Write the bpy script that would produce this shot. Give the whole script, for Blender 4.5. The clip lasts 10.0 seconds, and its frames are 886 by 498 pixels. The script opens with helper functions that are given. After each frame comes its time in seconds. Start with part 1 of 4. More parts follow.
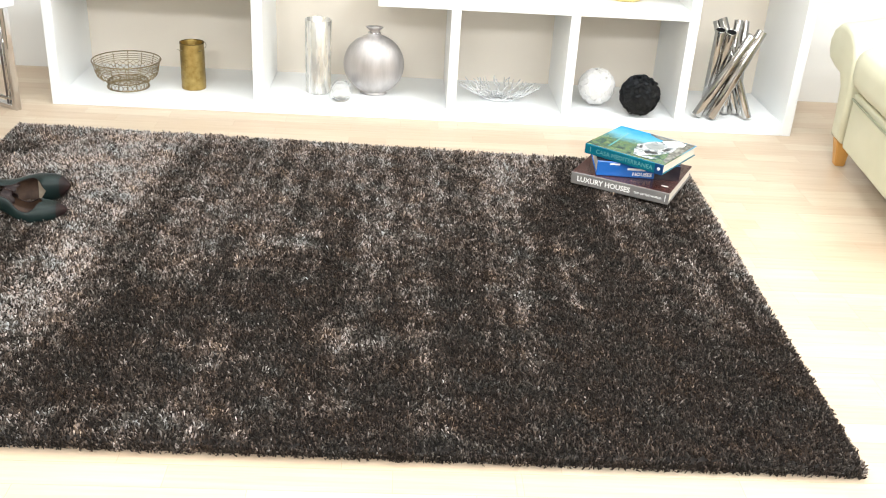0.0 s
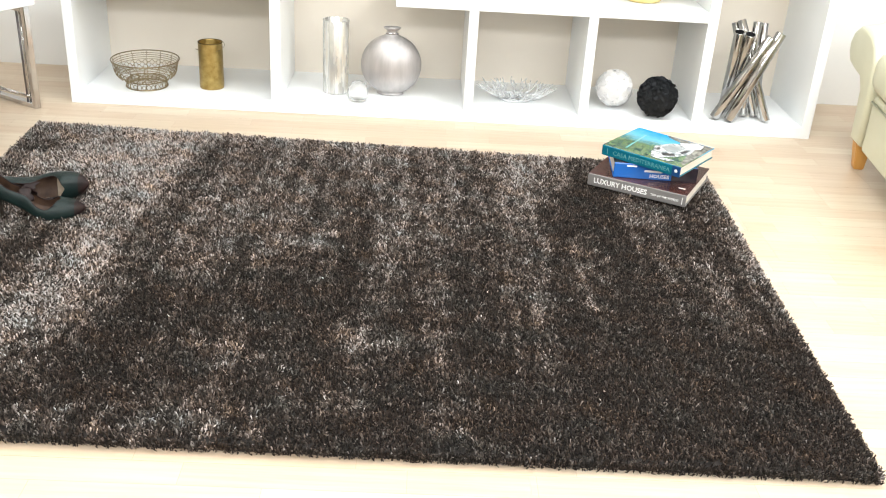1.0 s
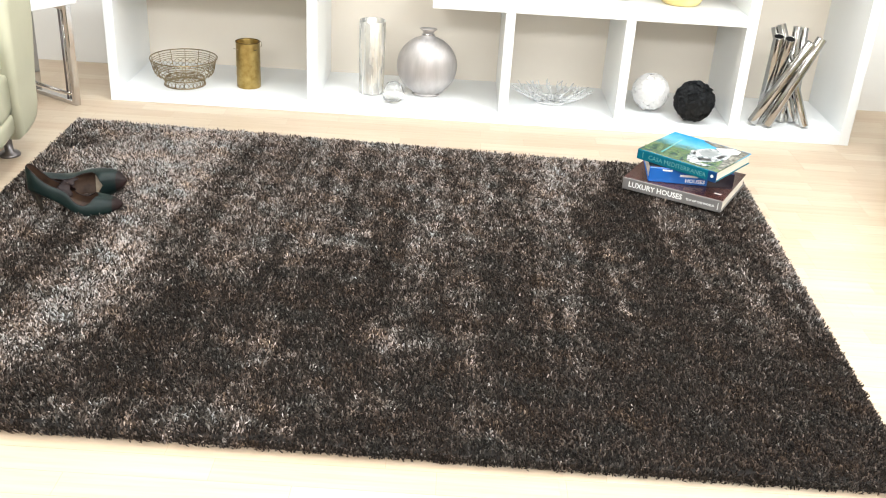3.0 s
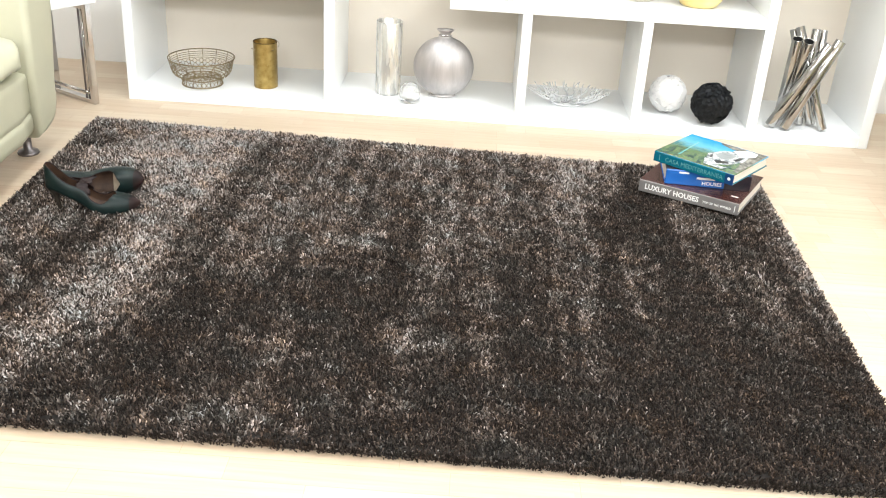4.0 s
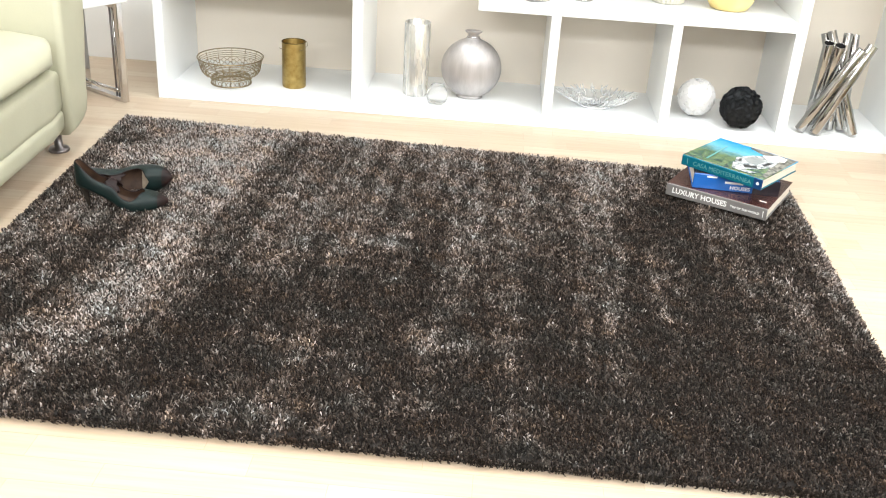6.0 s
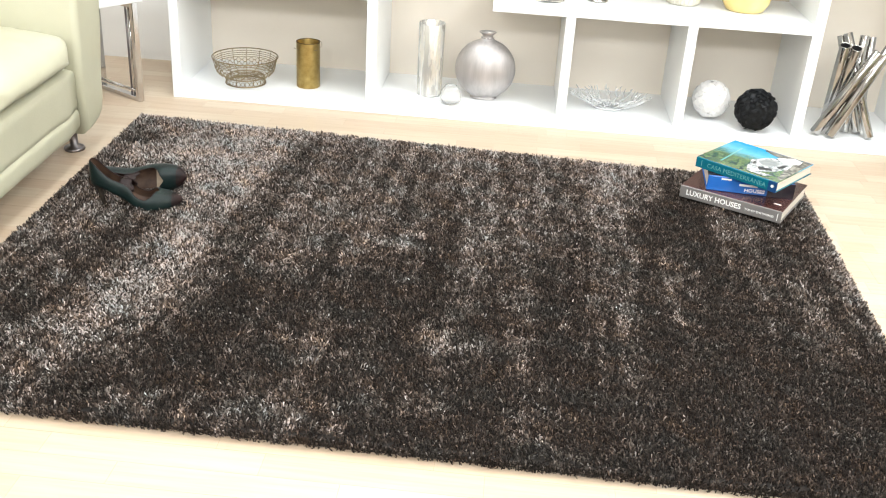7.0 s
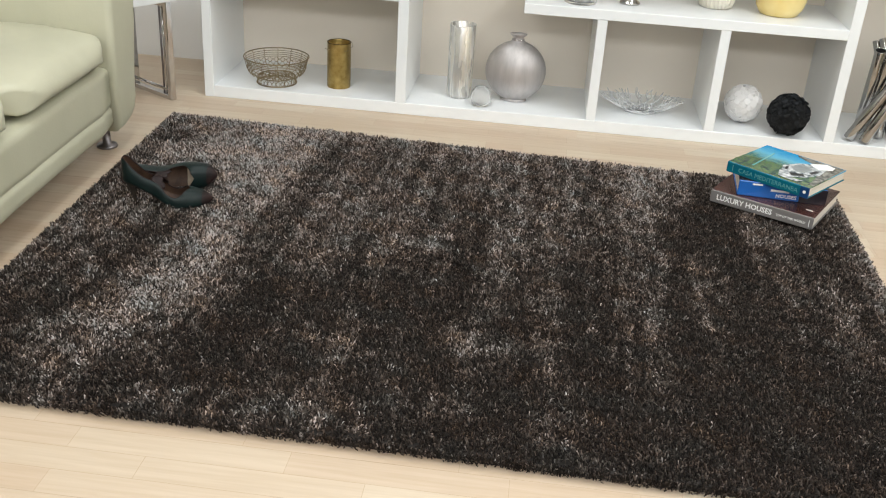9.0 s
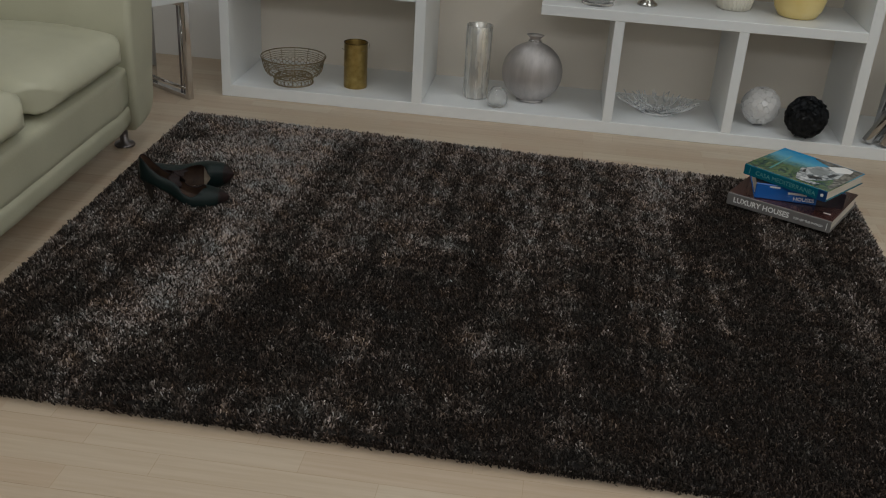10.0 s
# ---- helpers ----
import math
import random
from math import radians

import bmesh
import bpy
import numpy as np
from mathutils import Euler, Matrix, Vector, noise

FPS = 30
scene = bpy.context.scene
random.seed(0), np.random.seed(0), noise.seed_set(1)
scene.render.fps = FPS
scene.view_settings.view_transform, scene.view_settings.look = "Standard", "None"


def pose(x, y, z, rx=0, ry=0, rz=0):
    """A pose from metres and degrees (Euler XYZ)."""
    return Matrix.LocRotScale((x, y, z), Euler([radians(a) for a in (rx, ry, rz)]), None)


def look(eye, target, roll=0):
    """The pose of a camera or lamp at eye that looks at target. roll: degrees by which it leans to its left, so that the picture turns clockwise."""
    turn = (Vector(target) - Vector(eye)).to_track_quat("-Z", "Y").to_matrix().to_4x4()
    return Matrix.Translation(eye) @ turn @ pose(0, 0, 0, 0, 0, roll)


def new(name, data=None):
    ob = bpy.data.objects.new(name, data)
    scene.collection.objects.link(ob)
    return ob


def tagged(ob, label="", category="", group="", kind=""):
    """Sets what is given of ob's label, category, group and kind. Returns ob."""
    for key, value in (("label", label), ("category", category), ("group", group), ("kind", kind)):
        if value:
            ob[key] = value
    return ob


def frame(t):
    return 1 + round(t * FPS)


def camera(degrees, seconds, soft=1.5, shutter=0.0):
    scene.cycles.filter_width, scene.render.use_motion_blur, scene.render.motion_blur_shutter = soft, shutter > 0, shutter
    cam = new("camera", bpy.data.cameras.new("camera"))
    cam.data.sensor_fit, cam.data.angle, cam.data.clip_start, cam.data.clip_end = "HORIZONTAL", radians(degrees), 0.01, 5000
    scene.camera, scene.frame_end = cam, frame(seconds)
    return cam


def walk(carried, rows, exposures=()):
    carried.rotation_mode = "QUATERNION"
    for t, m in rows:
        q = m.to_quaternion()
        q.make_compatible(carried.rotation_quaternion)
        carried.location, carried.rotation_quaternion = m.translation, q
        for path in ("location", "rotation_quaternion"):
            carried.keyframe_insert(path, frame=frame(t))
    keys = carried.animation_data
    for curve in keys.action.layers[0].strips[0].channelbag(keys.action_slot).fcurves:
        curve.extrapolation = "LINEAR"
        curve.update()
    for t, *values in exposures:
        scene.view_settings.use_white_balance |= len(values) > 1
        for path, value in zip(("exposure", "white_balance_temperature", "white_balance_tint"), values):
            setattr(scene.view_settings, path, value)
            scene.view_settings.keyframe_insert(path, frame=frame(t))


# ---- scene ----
cam = camera(48.34, 10.0, soft=1.1)
E0 = 0.39
EXPOSURES = [(0, E0), (8.1, E0), (8.5, E0 - 0.26), (9.0, E0 - 0.82), (9.5, E0 - 1.42), (10, E0 - 2.37)]
PATH = [
    (0, (0.0764, 0.0173, 1.2056), (0.1867, 2.0780, 0.1902), 3.53),
    (0.5, (0.0759, 0.0173, 1.2056), (0.1679, 2.0788, 0.1898), 3.53),
    (1, (0.0754, 0.0174, 1.2057), (0.1495, 2.0795, 0.1895), 3.54),
    (1.5, (0.0749, 0.0175, 1.2057), (0.1310, 2.0799, 0.1893), 3.54),
    (2, (0.0744, 0.0176, 1.2058), (0.1123, 2.0803, 0.1890), 3.55),
    (2.5, (0.0739, 0.0177, 1.2059), (0.0924, 2.0805, 0.1888), 3.56),
    (4, (0.0724, 0.0179, 1.2060), (0.0368, 2.0802, 0.1883), 3.59),
    (4.5, (0.0719, 0.0180, 1.2061), (0.0210, 2.0798, 0.1881), 3.60),
    (5, (0.0714, 0.0181, 1.2062), (0.0054, 2.0794, 0.1880), 3.62),
    (5.5, (0.0709, 0.0182, 1.2062), (-0.0084, 2.0789, 0.1878), 3.63),
    (7, (0.0694, 0.0184, 1.2064), (-0.0530, 2.0767, 0.1874), 3.66),
    (7.5, (0.0689, 0.0185, 1.2064), (-0.0677, 2.0758, 0.1872), 3.68),
    (8, (0.0683, 0.0186, 1.2065), (-0.0835, 2.0747, 0.1870), 3.68),
    (8.5, (0.0678, 0.0186, 1.2066), (-0.1009, 2.0733, 0.1868), 3.69),
    (9, (0.0673, 0.0187, 1.2066), (-0.1182, 2.0718, 0.1866), 3.70),
    (9.5, (0.0668, 0.0188, 1.2067), (-0.1359, 2.0701, 0.1863), 3.71),
    (10, (0.0663, 0.0189, 1.2067), (-0.1536, 2.0682, 0.1860), 3.71),
]
walk(cam, [(t, look(eye, aim, roll)) for t, eye, aim, roll in PATH], EXPOSURES)

# ---- light ----
world = bpy.data.worlds.new("world")
scene.world = world
world.use_nodes = True
world.node_tree.nodes["Background"].inputs[0].default_value = (0.9, 0.95, 1.0, 1)
world.node_tree.nodes["Background"].inputs[1].default_value = 0.05


def ceiling_lamp(x, y, power, sx, sy, colour=(0.925, 0.97, 1.0)):
    d = bpy.data.lights.new("ceiling_lamp", "AREA")
    d.shape, d.size, d.size_y, d.energy, d.color = "RECTANGLE", sx, sy, power, colour
    ob = new("ceiling_lamp", d)
    ob.location = (x, y, 2.70)
    return ob


# assumed lamps, none in view; the last and widest is fill for the shelf bays
LAMPS = [(-0.9, 0.6, 20, 0.6, 1.2), (2.3, 0.8, 72, 0.9, 1.8), (-0.7, 2.6, 32, 0.8, 1.2), (1.2, 2.6, 34, 0.8, 1.2), (0.3, -2.0, 295, 5.0, 1.0)]
for row in LAMPS:
    ceiling_lamp(*row)


# ---- materials ----
def material(name):
    m = bpy.data.materials.new(name)
    m.use_nodes = True
    t = m.node_tree
    return m, t, t.nodes["Principled BSDF"]


def node(t, kind, **values):
    n = t.nodes.new(kind)
    for k, v in values.items():
        n.inputs[k.replace("_", " ")].default_value = v
    return n


def coords(t, scale=(1, 1, 1), space="Object"):
    tc, mp = t.nodes.new("ShaderNodeTexCoord"), t.nodes.new("ShaderNodeMapping")
    mp.inputs["Scale"].default_value = scale
    t.links.new(tc.outputs[space], mp.inputs["Vector"])
    return mp.outputs["Vector"]


def noise_tex(t, vector, scale, detail=3.0, rough=0.55):
    n = node(t, "ShaderNodeTexNoise", Scale=scale, Detail=detail, Roughness=rough)
    t.links.new(vector, n.inputs["Vector"])
    return n.outputs["Fac"]


def ramp(t, fac, stops):
    r = t.nodes.new("ShaderNodeValToRGB")
    e = r.color_ramp.elements
    while len(e) < len(stops):
        e.new(0.5)
    for el, (p, c) in zip(e, stops):
        el.position, el.color = p, (*c, 1)
    t.links.new(fac, r.inputs["Fac"])
    return r.outputs["Color"]


def bump(t, bsdf, height, strength, distance=0.002):
    b = node(t, "ShaderNodeBump", Strength=strength, Distance=distance)
    t.links.new(height, b.inputs["Height"])
    t.links.new(b.outputs["Normal"], bsdf.inputs["Normal"])


def plain(name, dark, light, rough=0.5, metal=0.0, scale=8.0, grain=0.0, grain_scale=300.0, stretch=(1, 1, 1), coat=0.0):
    """A surface whose colour wanders between two tones, with fine relief."""
    m, t, b = material(name)
    v = coords(t, stretch)
    t.links.new(ramp(t, noise_tex(t, v, scale), [(0.3, dark), (0.7, light)]), b.inputs["Base Color"])
    b.inputs["Roughness"].default_value, b.inputs["Metallic"].default_value = rough, metal
    b.inputs["Coat Weight"].default_value = coat
    if grain:
        bump(t, b, noise_tex(t, v, grain_scale, 4.0), grain)
    return m


def glass(name, tint=(1, 1, 1), rough=0.02):
    m, t, b = material(name)
    b.inputs["Base Color"].default_value = (*tint, 1)
    b.inputs["Transmission Weight"].default_value, b.inputs["Roughness"].default_value = 1.0, rough
    b.inputs["IOR"].default_value = 1.45
    return m


WHITE = plain("white_lacquer", (0.805, 0.825, 0.83), (0.845, 0.865, 0.87), 0.30, grain=0.03, scale=3)
BACK = plain("beige_board", (0.77, 0.70, 0.602), (0.82, 0.75, 0.652), 0.6, grain=0.05, scale=2)
WALL = plain("wall_paint", (0.76, 0.755, 0.735), (0.80, 0.795, 0.775), 0.8, grain=0.15, scale=1.5, grain_scale=120)
# darker than the other walls only to put dark bands into metal reflections
WALLDARK = plain("dark_unseen_wall", (0.24, 0.225, 0.21), (0.29, 0.275, 0.26), 0.8, grain=0.15, scale=1.5, grain_scale=120)
CEIL = plain("ceiling_paint", (0.80, 0.80, 0.79), (0.84, 0.84, 0.83), 0.9, grain=0.1, scale=1.5)
CHROME = plain("chrome", (0.54, 0.53, 0.53), (0.66, 0.65, 0.65), 0.08, 1.0, scale=6)
STEEL = plain("polished_steel", (0.36, 0.35, 0.34), (0.50, 0.49, 0.47), 0.09, 1.0, scale=9)
BRUSHED = plain("brushed_silver", (0.46, 0.44, 0.435), (0.60, 0.575, 0.57), 0.58, 1.0, scale=5, grain=0.10, grain_scale=40, stretch=(9, 9, 1))
BRASS = plain("aged_brass", (0.30, 0.20, 0.06), (0.48, 0.35, 0.13), 0.38, 1.0, scale=40, grain=0.4, grain_scale=160)
BRASSDARK = plain("dark_brass", (0.06, 0.04, 0.015), (0.16, 0.11, 0.04), 0.5, 0.8, scale=30)
WIRE = plain("bronze_wire", (0.25, 0.195, 0.115), (0.38, 0.31, 0.19), 0.4, 1.0, scale=30)
LEATHER = plain("pale_green_leather", (0.465, 0.455, 0.335), (0.52, 0.508, 0.38), 0.42, scale=5, grain=0.18, grain_scale=140)
CREAM = plain("cream_leather", (0.60, 0.585, 0.43), (0.66, 0.645, 0.49), 0.45, scale=5, grain=0.18, grain_scale=140)
PIPE = plain("leather_seam", (0.34, 0.36, 0.25), (0.40, 0.42, 0.30), 0.5, scale=12)
BEECH = plain("beech_foot", (0.56, 0.27, 0.06), (0.68, 0.36, 0.10), 0.4, scale=20, grain=0.1, stretch=(1, 1, 0.2))
BLACKBALL = plain("black_rattan", (0.016, 0.018, 0.021), (0.036, 0.040, 0.046), 0.75, scale=60, grain=0.5, grain_scale=220)
SATIN = plain("green_satin", (0.0024, 0.0085, 0.0082), (0.0048, 0.0145, 0.013), 0.42, scale=25, grain=0.2, grain_scale=700)
LINING = plain("brown_lining", (0.035, 0.019, 0.012), (0.085, 0.048, 0.030), 0.6, scale=30)
MAROON = plain("maroon_satin", (0.008, 0.003, 0.003), (0.018, 0.007, 0.006), 0.55, scale=35, grain=0.2, grain_scale=700)
for dull in (MAROON, LINING, SATIN):
    dull.node_tree.nodes["Principled BSDF"].inputs["Specular IOR Level"].default_value = 0.28
INSOLE = plain("beige_insole", (0.26, 0.20, 0.14), (0.38, 0.31, 0.23), 0.5, scale=60)
SOLE = plain("dark_sole", (0.02, 0.014, 0.01), (0.04, 0.03, 0.02), 0.6, scale=40)
BACKING = plain("rug_backing", (0.016, 0.0125, 0.0105), (0.032, 0.026, 0.022), 0.95, scale=60)
PAPER = plain("paper_block", (0.62, 0.57, 0.48), (0.78, 0.74, 0.66), 0.8, scale=900, stretch=(0.01, 0.01, 1))
COVERGREY = plain("grey_cover", (0.155, 0.145, 0.138), (0.185, 0.175, 0.168), 0.35, scale=10)
COVERBROWN = plain("maroon_cover", (0.045, 0.016, 0.014), (0.07, 0.026, 0.022), 0.25, scale=10)
COVERBLUE = plain("blue_cover", (0.012, 0.10, 0.38), (0.03, 0.15, 0.50), 0.22, scale=6)
COVERNIGHT = plain("night_cover", (0.014, 0.012, 0.018), (0.035, 0.022, 0.026), 0.25, scale=30)
COVERNAVY = plain("navy_cover", (0.008, 0.045, 0.14), (0.015, 0.065, 0.19), 0.25, scale=20)
COVERTEAL = plain("teal_cover", (0.0, 0.105, 0.16), (0.005, 0.14, 0.20), 0.25, scale=5)
INKWHITE = plain("white_ink", (0.78, 0.78, 0.76), (0.84, 0.84, 0.82), 0.5, scale=20)
INKGREEN = plain("pale_green_ink", (0.07, 0.27, 0.28), (0.11, 0.32, 0.32), 0.5, scale=20)
INKGREY = plain("grey_ink", (0.20, 0.225, 0.225), (0.28, 0.30, 0.30), 0.5, scale=30)
# dead black without gloss, painting the shade inside the steel tubes
BORE = plain("bore_shade", (0.010, 0.010, 0.010), (0.02, 0.02, 0.02), 1.0, scale=20)
BORE.node_tree.nodes["Principled BSDF"].inputs["Specular IOR Level"].default_value = 0.0
PRINTHOUSE = plain("printed_house", (0.045, 0.07, 0.08), (0.78, 0.80, 0.80), 0.25, scale=60)
PRINTROCK = plain("printed_rock", (0.008, 0.012, 0.012), (0.30, 0.29, 0.25), 0.25, scale=70)
INKBLACK = plain("black_ink", (0.015, 0.016, 0.018), (0.04, 0.04, 0.045), 0.4, scale=30)
AMBER = plain("amber_glaze", (0.78, 0.58, 0.20), (0.86, 0.70, 0.32), 0.25, scale=9)
IVORY = plain("ivory_ceramic", (0.74, 0.70, 0.58), (0.82, 0.78, 0.68), 0.35, scale=12)
FROST = plain("milky_glass", (0.84, 0.83, 0.81), (0.92, 0.91, 0.90), 0.12, scale=40, grain=0.3, grain_scale=60)
FROST.node_tree.nodes["Principled BSDF"].inputs["Transmission Weight"].default_value = 0.25
CHIP = plain("glass_chip", (0.86, 0.845, 0.83), (0.93, 0.92, 0.91), 0.15, scale=40)
CHIP.node_tree.nodes["Principled BSDF"].inputs["Transmission Weight"].default_value = 0.22
CHIP.node_tree.nodes["Principled BSDF"].inputs["IOR"].default_value = 1.3
TWIG = glass("twig_glass", (0.97, 0.98, 0.985), 0.05)
TWIG.node_tree.nodes["Principled BSDF"].inputs["Transmission Weight"].default_value = 0.55
TWIG.node_tree.nodes["Principled BSDF"].inputs["IOR"].default_value = 1.3

VOTIVE = glass("votive_glass", (0.97, 0.98, 0.98), 0.06)
VOTIVE.node_tree.nodes["Principled BSDF"].inputs["Transmission Weight"].default_value = 0.85
VOTIVE.node_tree.nodes["Principled BSDF"].inputs["IOR"].default_value = 1.2
DULLSTEEL = plain("dull_steel", (0.20, 0.18, 0.185), (0.28, 0.26, 0.265), 0.42, 1.0, scale=9)


def mercury_glass():
    """Silvered glass with long upright streaks, some of them warm, that paint room reflections into its colour."""
    m, t, b = material("mercury_glass")
    v = coords(t, (1, 1, 0.16))
    t.links.new(ramp(t, noise_tex(t, v, 26, 4, 0.6), [(0.32, (0.42, 0.41, 0.38)), (0.5, (0.62, 0.61, 0.58)), (0.72, (0.72, 0.65, 0.52))]), b.inputs["Base Color"])
    b.inputs["Metallic"].default_value = 0.55
    b.inputs["Coat Weight"].default_value = 0.8
    t.links.new(ramp(t, noise_tex(t, v, 45, 4), [(0.3, (0.16,) * 3), (0.7, (0.36,) * 3)]), b.inputs["Roughness"])
    bump(t, b, noise_tex(t, v, 30), 0.06)
    return m


def floor_wood():
    """Pale maple laminate: each board is printed with short staggered strips."""
    m, t, b = material("maple_laminate")
    v = coords(t)
    info = t.nodes.new("ShaderNodeObjectInfo")
    shift = t.nodes.new("ShaderNodeVectorMath")
    shift.operation = "ADD"
    comb = t.nodes.new("ShaderNodeCombineXYZ")
    times = t.nodes.new("ShaderNodeMath")
    times.operation = "MULTIPLY"
    times.inputs[1].default_value = 17.0
    t.links.new(info.outputs["Random"], times.inputs[0])
    t.links.new(times.outputs[0], comb.inputs["X"])
    t.links.new(v, shift.inputs[0])
    t.links.new(comb.outputs[0], shift.inputs[1])
    brick = node(t, "ShaderNodeTexBrick", Scale=1.0)
    brick.offset, brick.squash = 0.37, 1.0
    brick.inputs["Brick Width"].default_value, brick.inputs["Row Height"].default_value = 0.42, 0.0652
    brick.inputs["Mortar Size"].default_value, brick.inputs["Bias"].default_value = 0.0006, 0.0
    brick.inputs["Color1"].default_value = (0.545, 0.421, 0.308, 1)
    brick.inputs["Color2"].default_value = (0.60, 0.505, 0.388, 1)
    brick.inputs["Mortar"].default_value = (0.47, 0.355, 0.245, 1)
    t.links.new(shift.outputs[0], brick.inputs["Vector"])
    st = t.nodes.new("ShaderNodeMapping")
    st.inputs["Scale"].default_value = (1.2, 22, 1)
    t.links.new(shift.outputs[0], st.inputs["Vector"])
    grain = ramp(t, noise_tex(t, st.outputs[0], 3.0, 5, 0.6), [(0.3, (0.86, 0.82, 0.76)), (0.65, (1, 1, 1))])
    mix = t.nodes.new("ShaderNodeMixRGB")
    mix.blend_type = "MULTIPLY"
    mix.inputs[0].default_value = 0.8
    t.links.new(brick.outputs["Color"], mix.inputs[1])
    t.links.new(grain, mix.inputs[2])
    t.links.new(mix.outputs[0], b.inputs["Base Color"])
    b.inputs["Roughness"].default_value = 0.38
    bump(t, b, noise_tex(t, st.outputs[0], 9.0, 4), 0.04)
    return m


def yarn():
    """Melange yarn: every thread takes its tone from a spread of browns, greys and taupes; the tone also holds the
    painted sheen of the nap.
    """
    m, t, b = material("melange_sheen_yarn")
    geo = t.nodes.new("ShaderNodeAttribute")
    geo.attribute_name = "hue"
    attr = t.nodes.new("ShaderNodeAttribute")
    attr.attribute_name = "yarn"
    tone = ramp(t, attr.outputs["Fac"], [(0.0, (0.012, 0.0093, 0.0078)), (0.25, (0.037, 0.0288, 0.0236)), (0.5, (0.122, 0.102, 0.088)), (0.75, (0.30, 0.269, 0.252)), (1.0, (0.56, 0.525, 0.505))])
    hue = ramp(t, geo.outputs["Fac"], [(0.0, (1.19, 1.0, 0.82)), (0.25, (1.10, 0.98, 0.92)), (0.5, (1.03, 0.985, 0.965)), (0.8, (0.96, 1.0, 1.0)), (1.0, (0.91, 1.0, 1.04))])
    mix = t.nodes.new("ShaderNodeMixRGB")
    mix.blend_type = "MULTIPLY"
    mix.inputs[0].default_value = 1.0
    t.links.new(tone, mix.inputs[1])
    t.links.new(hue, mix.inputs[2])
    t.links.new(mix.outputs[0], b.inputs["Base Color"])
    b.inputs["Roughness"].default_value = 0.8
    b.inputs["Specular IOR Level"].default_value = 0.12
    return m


def cover_picture():
    """Printed picture: blue sky over green hills and rocks."""
    m, t, b = material("printed_landscape")
    v = coords(t)
    sep = t.nodes.new("ShaderNodeSeparateXYZ")
    t.links.new(v, sep.inputs[0])
    n = noise_tex(t, v, 16, 5, 0.7)
    add = t.nodes.new("ShaderNodeMath")
    add.operation = "MULTIPLY_ADD"
    add.inputs[1].default_value = 0.10
    t.links.new(n, add.inputs[0])
    t.links.new(sep.outputs["Y"], add.inputs[2])
    spots = ramp(t, noise_tex(t, v, 42, 10, 0.80), [(0.40, (0.002, 0.016, 0.024)), (0.45, (0.006, 0.075, 0.085)), (0.475, (0.08, 0.15, 0.035)), (0.50, (0.004, 0.05, 0.065)), (0.53, (0.24, 0.30, 0.09)), (0.56, (0.006, 0.065, 0.07)), (0.62, (0.13, 0.22, 0.07))])
    sky = ramp(t, add.outputs[0], [(0.19, (0.16, 0.48, 0.62)), (0.28, (0.01, 0.27, 0.56))])
    cut = t.nodes.new("ShaderNodeMapRange")
    cut.inputs["From Min"].default_value, cut.inputs["From Max"].default_value = 0.150, 0.215
    t.links.new(add.outputs[0], cut.inputs["Value"])
    mix = t.nodes.new("ShaderNodeMixRGB")
    t.links.new(cut.outputs[0], mix.inputs[0])
    t.links.new(spots, mix.inputs[1])
    t.links.new(sky, mix.inputs[2])
    t.links.new(mix.outputs[0], b.inputs["Base Color"])
    b.inputs["Roughness"].default_value = 0.22
    return m


FLOORWOOD, YARN, MERCURY, PICTURE = floor_wood(), yarn(), mercury_glass(), cover_picture()


# ---- builders ----
def part(name, bm, mat, parent=None, label="", smooth=False):
    """Links a bmesh as one mesh object, under a thing where one is given."""
    me = bpy.data.meshes.new(name)
    bm.to_mesh(me)
    bm.free()
    me.materials.append(mat)
    if smooth:
        me.polygons.foreach_set("use_smooth", [True] * len(me.polygons))
    ob = new(name, me)
    ob.parent = parent
    if label:
        tagged(ob, label)
    return ob


def thing(name, x, y, z, label, category, group="", turn=0.0, kind=""):
    ob = new(name)
    ob.empty_display_size = 0.05
    ob.matrix_basis = pose(x, y, z, 0, 0, turn)
    return tagged(ob, label, category, group, kind)


def box(x0, x1, y0, y1, z0, z1, bevel=0.0, seg=2):
    bm = bmesh.new()
    bmesh.ops.create_cube(bm, size=1, matrix=Matrix.LocRotScale(((x0 + x1) / 2, (y0 + y1) / 2, (z0 + z1) / 2), None, (x1 - x0, y1 - y0, z1 - z0)))
    if bevel:
        bmesh.ops.bevel(bm, geom=bm.edges[:], offset=bevel, segments=seg, affect="EDGES", profile=0.5)
    return bm


def lathe(profile, steps=48, squash=1.0):
    """A turned form from rows of radius and height; squash flattens it in y."""
    bm = bmesh.new()
    rings = []
    for r, z in profile:
        if r < 1e-5:
            rings.append([bm.verts.new((0, 0, z))])
        else:
            rings.append([bm.verts.new((r * math.cos(2 * math.pi * k / steps), squash * r * math.sin(2 * math.pi * k / steps), z)) for k in range(steps)])
    for a, b in zip(rings, rings[1:]):
        for k in range(steps):
            j = (k + 1) % steps
            quad = [a[k % len(a)], a[j % len(a)], b[j % len(b)], b[k % len(b)]]
            quad = [v for i, v in enumerate(quad) if v not in quad[:i]]
            if len(quad) > 2:
                bm.faces.new(quad)
    bmesh.ops.recalc_face_normals(bm, faces=bm.faces)
    return bm


